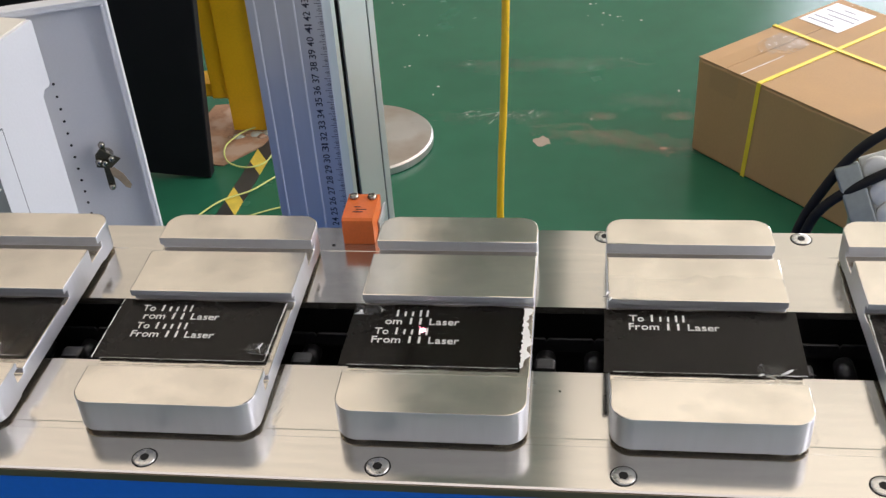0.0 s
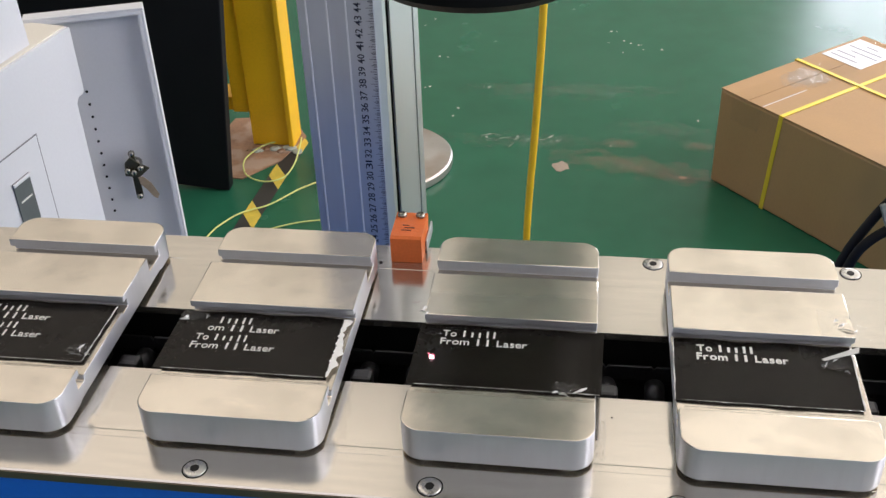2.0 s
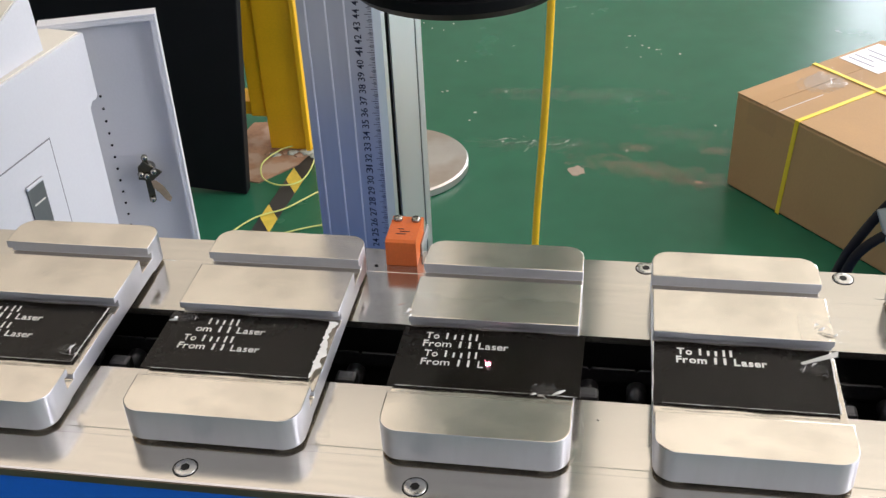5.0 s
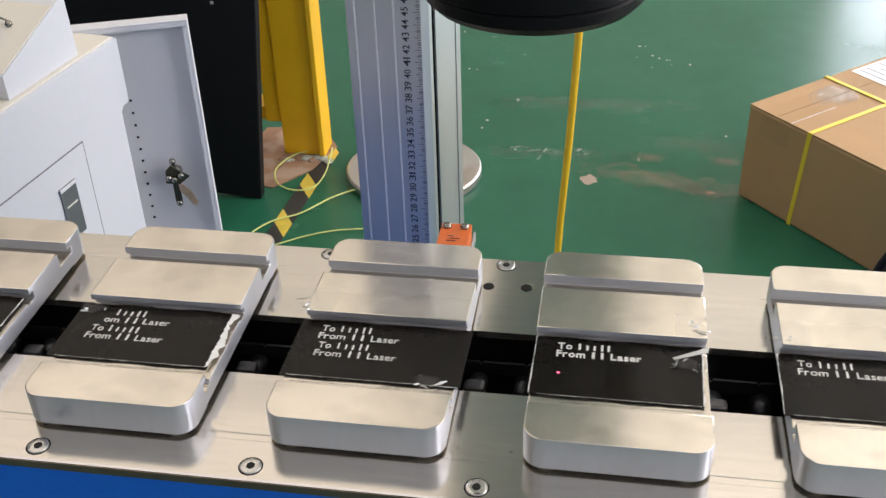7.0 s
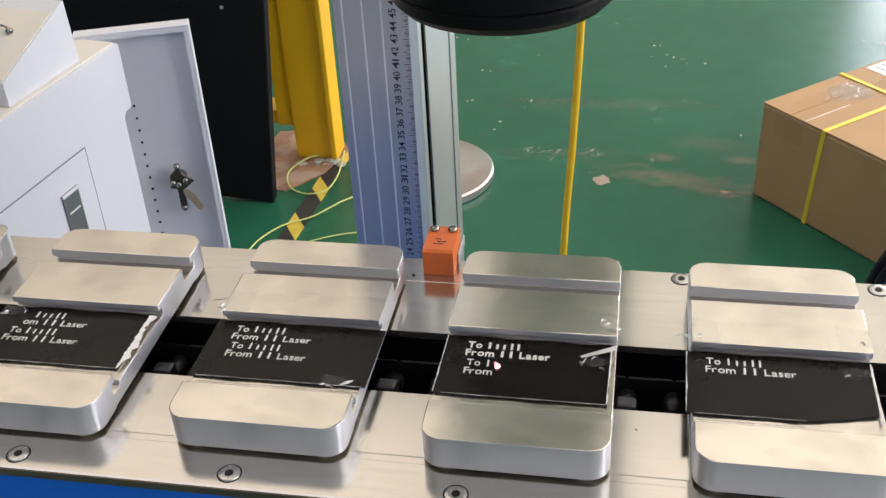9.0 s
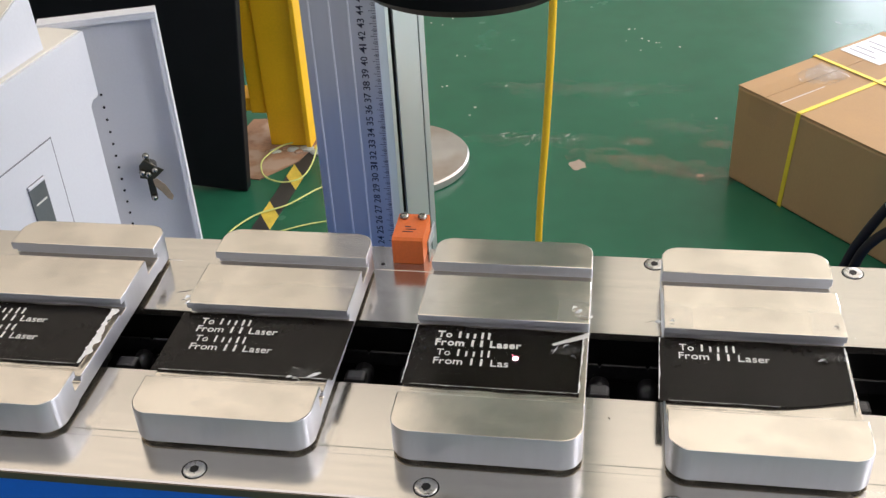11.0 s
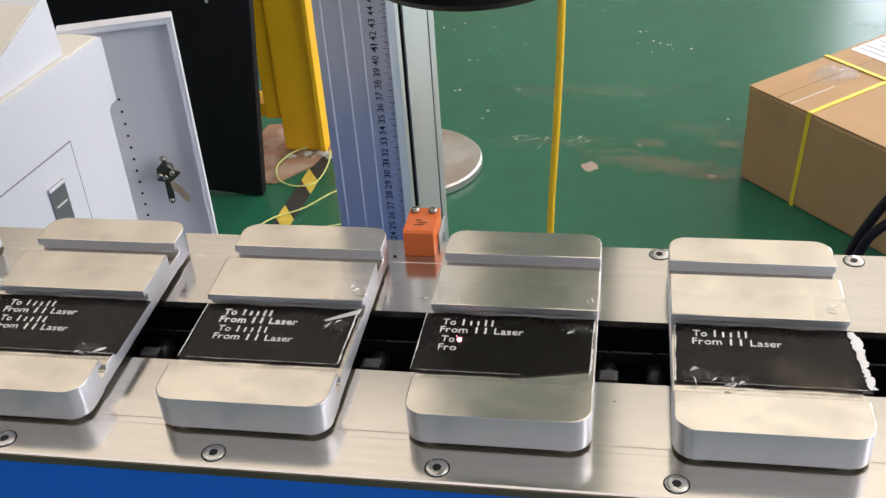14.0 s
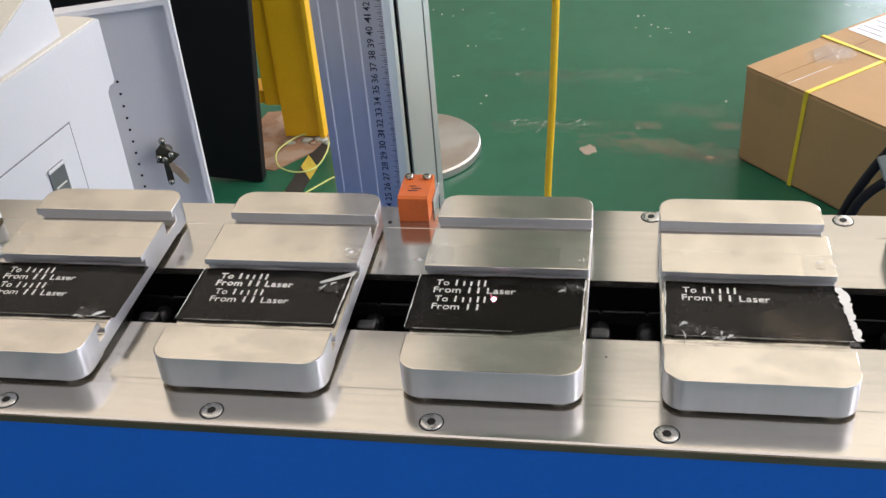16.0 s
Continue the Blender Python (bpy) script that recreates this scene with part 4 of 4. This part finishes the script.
def cardboard_box():
    turn = math.degrees(math.atan2(-0.2391, 0.2056))
    top = thing("cardboard_box", "closed brown cardboard box with yellow straps and clear tape", "box", pose(0.4447, 1.3945, 0, 0, 0, turn))
    L, D, H = 0.54, 0.45, 0.2190
    part("carton", block(0, L, 0, D, 0.0, H, 0.006, 3), CARD, top, "brown corrugated carton")
    seam = 0.076
    part("flap", block(0.0006, seam - 0.0008, 0.0006, D - 0.0006, H + 0.0002, H + 0.0035, 0.001), CARD, top, "top flap")
    part("flap", block(seam + 0.0008, L - 0.0006, 0.0006, D - 0.0006, H + 0.0002, H + 0.0035, 0.001), CARD, top, "top flap")
    z = H + 0.004
    sx, sy = 0.166, 0.230
    part("strap", block(sx - 0.0050, sx + 0.0050, -0.0015, D + 0.0015, z, z + 0.001), STRAP, top, "yellow plastic strap")
    slant = prism([(sx - 0.005, z + 0.001), (sx + 0.005, z + 0.001), (sx - 0.011, 0.0), (sx - 0.021, 0.0)], 0.0014)
    part("strap", slant, STRAP, top, "yellow plastic strap").matrix_basis = pose(0, -0.0004, 0, 90)
    part("strap", block(-0.0015, L, sy - 0.0050, sy + 0.0050, z + 0.0012, z + 0.0022), STRAP, top, "yellow plastic strap")
    part("strap", block(-0.0018, -0.0004, sy - 0.0050, sy + 0.0050, 0.0, z + 0.0022), STRAP, top, "yellow plastic strap")
    strip = part("clear_tape", crumpled(0.036, 0.114, 0.0, D, 0.0003, 91, 6, 34), TAPEFLAT, top, "clear parcel tape along the seam")
    strip.matrix_basis = pose(0, 0, z - 0.0003)
    # whitish patch painted in for the gleam on the wrinkled tape
    tp = part("clear_tape", crumpled(0.024, 0.122, 0.110, 0.240, 0.0010, 92, 22, 20, True), TAPEBOX, top, "white painted shine on wrinkled parcel tape")
    tp.matrix_basis = pose(0, 0, z + 0.0004)
    end = part("clear_tape", crumpled(0.036, 0.114, 0.0, 0.060, 0.0004, 17, 8, 6), TAPEFLAT, top, "clear parcel tape folded over the edge")
    end.matrix_basis = pose(0, -0.0006, z - 0.0602, 90)
    line_ = part("tape_edge", block(0.1135, 0.1150, 0.002, 0.13, z - 0.0002, z + 0.0003), LABELW, top, "pale tape edge")
    lab = part("shipping_label", block(0.010, 0.115, 0.297, 0.425, z, z + 0.0006), LABELW, top, "white shipping label")
    for k, (a, b) in enumerate(((0.0, 0.07), (0.0, 0.05), (0.02, 0.09), (0.0, 0.085), (0.03, 0.06))):
        part("print_bar", block(0.018 + a, 0.018 + b, 0.315 + 0.021 * k, 0.320 + 0.021 * k, z + 0.0006, z + 0.0008), LABELG, lab, "unreadable grey print")


cardboard_box()


def cables():
    top = thing("yellow_cable", "yellow cable hanging from the machine to the floor", "cable")
    part("sheath", tube([(0.118, 0.44, 1.1715), (0.116, 0.44, 1.0), (0.1135, 0.45, 0.78), (0.107, 0.45, 0.62), (0.098, 0.45, 0.46), (0.092, 0.45, 0.2), (0.10, 0.47, 0.02), (0.16, 0.55, 0.006), (0.3, 0.6, 0.006)], 0.0046, 12), CABLE, top, "", True)
    part("cable_gland", lathe([(0.011, 0.0), (0.012, 0.002), (0.012, 0.012), (0.009, 0.016)], 18), BLACK, top, "black cable gland").matrix_basis = pose(0.1178, 0.44, 1.1506)
    bun = thing("black_cables", "two black rubber cables bent behind the conveyor's rear edge", "cable")
    part("sheath", tube([(0.352, -0.02, 0.0), (0.354, -0.02, 0.5), (0.357, -0.02, 0.70), (0.365, -0.02, 0.750), (0.3764, -0.02, 0.781), (0.3953, -0.02, 0.8147), (0.4183, -0.02, 0.836), (0.447, -0.01, 0.840), (0.50, 0.0, 0.80), (0.53, 0.02, 0.5), (0.54, 0.02, 0.0)], 0.0038, 12), RUBBER, bun, "black rubber sheath", True)
    part("sheath", tube([(0.360, -0.03, 0.0), (0.362, -0.03, 0.5), (0.365, -0.03, 0.70), (0.368, -0.03, 0.752), (0.382, -0.03, 0.781), (0.4213, -0.03, 0.808), (0.455, -0.02, 0.812), (0.49, 0.0, 0.74), (0.50, 0.02, 0.4), (0.50, 0.02, 0.0)], 0.0038, 12), RUBBER, bun, "black rubber sheath", True)
    wire = thing("earth_wires", "thin green-yellow earth wires curled on the floor", "wire")
    part("wire", tube([(-0.53, 1.49, 0.02), (-0.555, 1.476, 0.012), (-0.59, 1.45, 0.010), (-0.613, 1.385, 0.010), (-0.595, 1.325, 0.008), (-0.56, 1.297, 0.008), (-0.525, 1.292, 0.010), (-0.498, 1.313, 0.012), (-0.488, 1.36, 0.018), (-0.492, 1.418, 0.02), (-0.50, 1.48, 0.02)], 0.0019, 8), EARTH, wire, "", True)
    part("wire", tube([(-0.605, 1.06, 0.004), (-0.594, 1.105, 0.004), (-0.56, 1.159, 0.006), (-0.506, 1.195, 0.008), (-0.470, 1.235, 0.012), (-0.447, 1.266, 0.012), (-0.40, 1.31, 0.01), (-0.33, 1.34, 0.006)], 0.0019, 8), EARTH, wire, "", True)
    part("wire", tube([(-0.53, 1.07, 0.004), (-0.4716, 1.113, 0.004), (-0.4105, 1.1415, 0.005), (-0.33, 1.16, 0.004)], 0.0016, 8), EARTH, wire, "", True)


cables()


def terminal_block():
    top = thing("terminal_block", "pale grey metal terminal rail with white caps", "terminal rail", pose(0.4020, -0.045, 0.772))
    rail = part("rail", block(-0.006, 0.012, 0.0, 0.012, -0.055, 0.044, 0.0015), RAILG, top, "pale grey metal rail")
    rail.matrix_basis = pose(0, 0, 0, -28, -21, 0)
    part("rail_lip", block(0.0125, 0.033, 0.008, 0.014, -0.055, 0.046, 0.0015), RAIL, rail, "pale grey metal rail")
    for k in range(5):
        part("cap", lathe([(0.0105, 0.0), (0.0105, 0.0022), (0.0092, 0.0036), (0.004, 0.0042)], 24), RAIL, rail, "off-white plastic cap", True).matrix_basis = pose(0.0225, 0.0078, 0.034 - 0.0172 * k, 90 + 12)
    part("support", block(0.000, 0.030, 0.024, 0.034, -0.771, 0.012, 0.001), GREYM, top, "grey metal support")



terminal_block()


def floor_marks():
    tape_ = thing("hazard_tape", "yellow and black hazard tape stuck on the floor", "floor tape", pose(-0.5218, 1.3296, 0, 0, 0, -4.4), kind="structure")
    for k in range(-1, 6):
        y = -0.165 * k
        if k < 5:
            part("tape_black", prism([(-0.0205, y - 0.137), (0.0205, y - 0.192), (0.0205, y - 0.0555), (-0.0205, y - 0.0005)], 0.0012), TAPEB, tape_)
        part("tape_yellow", prism([(-0.0205, y), (0.0205, y - 0.055), (0.0205, y + 0.0), (-0.0205, y + 0.055)], 0.0013), TAPEY, tape_)
    worn = thing("floor_wear", "rusty worn patches and pale flecks in the floor paint", "floor wear", kind="structure")
    rnd = random.Random(2)

    def blot(cx, cy, rx, ry, mat_, seed, n=18):
        g = random.Random(seed)
        o = [(cx + rx * math.cos(2 * math.pi * k / n) * g.uniform(0.6, 1.15), cy + ry * math.sin(2 * math.pi * k / n) * g.uniform(0.6, 1.15)) for k in range(n)]
        part("worn_patch", prism(o, 0.0008), mat_, worn)

    def haze(cx, cy, rx, ry, turn, mat_):
        o = [(math.cos(2 * math.pi * k / 24), math.sin(2 * math.pi * k / 24)) for k in range(24)]
        ob = part("worn_patch", prism(o, 0.001), mat_, worn)
        ob.matrix_basis = pose(cx, cy, 0.0004, 0, 0, turn) @ Matrix.Diagonal((rx, ry, 0.5, 1))

    blot(0.117, 1.426, 0.021, 0.024, BARE, 3, 12)
    for cx, cy, rx, ry, turn, m in WORN:
        haze(cx, cy, rx, ry, turn, m)
    spots = [(0.227, 2.209), (0.263, 2.145), (0.281, 2.129), (0.301, 2.118), (0.365, 2.092), (0.304, 1.854), (-0.152, 1.70), (-0.24, 2.009), (-0.289, 2.273),
             (-0.348, 2.237), (-0.066, 1.553), (0.007, 1.562), (0.102, 1.547), (-0.241, 1.818), (-0.086, 1.827), (0.227, 1.53), (0.437, 1.672)]
    for k, (cx, cy) in enumerate(spots):
        blot(cx, cy, rnd.uniform(0.002, 0.005), rnd.uniform(0.002, 0.005), FLECK, k + 90, 7)
        for j in range(1):
            blot(cx + rnd.gauss(0, 0.04), cy + rnd.gauss(0, 0.02), rnd.uniform(0.001, 0.003), rnd.uniform(0.001, 0.003), FLECK, 5 * k + j + 200, 7)
    for k in range(15):
        # short slanting scrapes in a loose row
        cx, cy = -0.07 + 0.013 * k + rnd.gauss(0, 0.006), 1.547 + rnd.gauss(0, 0.014)
        a, half = rnd.uniform(0.3, 1.4), rnd.uniform(0.004, 0.014)
        u, w = Vector((math.cos(a), math.sin(a))), rnd.uniform(0.0010, 0.0026)
        o = [(cx - u.x * half, cy - u.y * half), (cx + u.y * w, cy - u.x * w), (cx + u.x * half, cy + u.y * half), (cx - u.y * w, cy + u.x * w)]
        part("scrape", prism(o, 0.0009), FLECK if k % 6 == 0 else SCRAPE, worn)
    for k in range(7):
        blot(0.31 + rnd.gauss(0, 0.07), 1.43 + rnd.gauss(0, 0.02), rnd.uniform(0.002, 0.005), rnd.uniform(0.001, 0.003), SCRAPE, k + 400, 8)
    blot(0.385, 1.396, 0.010, 0.005, RUST, 77, 9)


floor_marks()

# ---- what moves ----
# seconds, x of the right side of the fifth fixture
RUN = [(0, 0.3165), (0.35, 0.3165), (0.5, 0.302), (1.0, 0.2495), (1.5, 0.2125), (2.0, 0.1795), (2.4, 0.1763), (2.9, 0.1755), (5.8, 0.1752), (6.0, 0.1705), (6.5, 0.1235),
       (7.0, 0.0765), (7.5, 0.0370), (7.9, 0.0330), (8.3, 0.0325), (11.45, 0.0320), (11.6, 0.0285), (12.0, -0.0120), (12.5, -0.0545), (13.0, -0.1040), (13.3, -0.1095), (16, -0.1100)]


def motions():
    for i, ob in enumerate(FIXTURES):
        walk(ob, [(t, pose(s + PITCH * (i - 4) - WID / 2, FY, PLATE)) for t, s in RUN])
    walk(CHAIN_THING, [(t, pose(s - WID / 2, 0, 0)) for t, s in RUN])
    for ob, base, t in MARKING:
        deep = Matrix.Translation((0, 0, -0.0012)) @ base
        rows = [(0, deep), (t - 0.06, deep), (t, base), (16, base)] if 0.1 < t < 15.9 else [(0, deep), (16, deep)]
        walk(ob, rows)
    zs, zp = PLATE + SHEET_Z + 0.001, PLATE + 0.0002
    rest, zi = (0.1344, -0.2652), PLATE - 0.067
    spot, dot = [], []

    def both(t, x, y):
        spot.append((t, pose(x, y, zs)))
        dot.append((t, pose(x, y, zs - 0.0006)))

    def idle(t0, on_plate, plate_at, on_sheet, t1):
        """The marking stops; the aiming dot falls on the plate between two fixtures, then on the next sheet."""
        spot.extend([(t0, pose(*rest, zi)), (t1, pose(*rest, zi))])
        dot.extend([(t0, pose(*rest, zi)), (on_plate - 0.1, pose(*rest, zi)), (on_plate, pose(*plate_at, zp)), (on_plate + 0.24, pose(*plate_at, zp)),
                    (on_plate + 0.34, pose(*rest, zi)), (on_sheet - 0.08, pose(*rest, zi)), (on_sheet, pose(*rest, zs - 0.0008)), (t1, pose(*rest, zs - 0.0008))])

    def mark(t0, t1, x0, since, upto):
        t, k = since, 0
        while t <= upto + 1e-6:
            both(round(t, 2), x0 + LINE_LONG * (t - t0) / (t1 - t0), -0.2562 if k % 2 else -0.2640)
            t, k = t + 0.25, k + 1

    mid4, mid5, mid6 = 0.1753 - WID / 2, 0.0322 + PITCH - WID / 2, -0.110 + 2 * PITCH - WID / 2
    both(0, 0.1105, -0.2557)
    both(0.2, 0.12, -0.262)
    idle(0.3, 0.92, (0.1275, -0.2740), 1.45, 1.88)
    mark(2.05, 5.95, mid4 - 0.037, 1.97, 5.8)
    idle(5.98, 6.38, (0.137, -0.2755), 6.82, 7.7)
    mark(7.6, 11.27, mid5 - 0.036, 7.85, 11.2)
    both(11.3, mid5 - 0.036 + LINE_LONG, -0.2640)
    both(11.5, mid5 - 0.036 + LINE_LONG, -0.2640)
    idle(11.6, 11.93, (0.137, -0.2755), 12.4, 13.1)
    mark(13.08, 17.05, mid6 - 0.041, 13.2, 16.0)
    for carried, rows in ((SPOT, spot), (DOT, dot)):
        if rows[-1][0] < 16:
            rows.append((16, rows[-1][1]))
        walk(carried, rows)


motions()
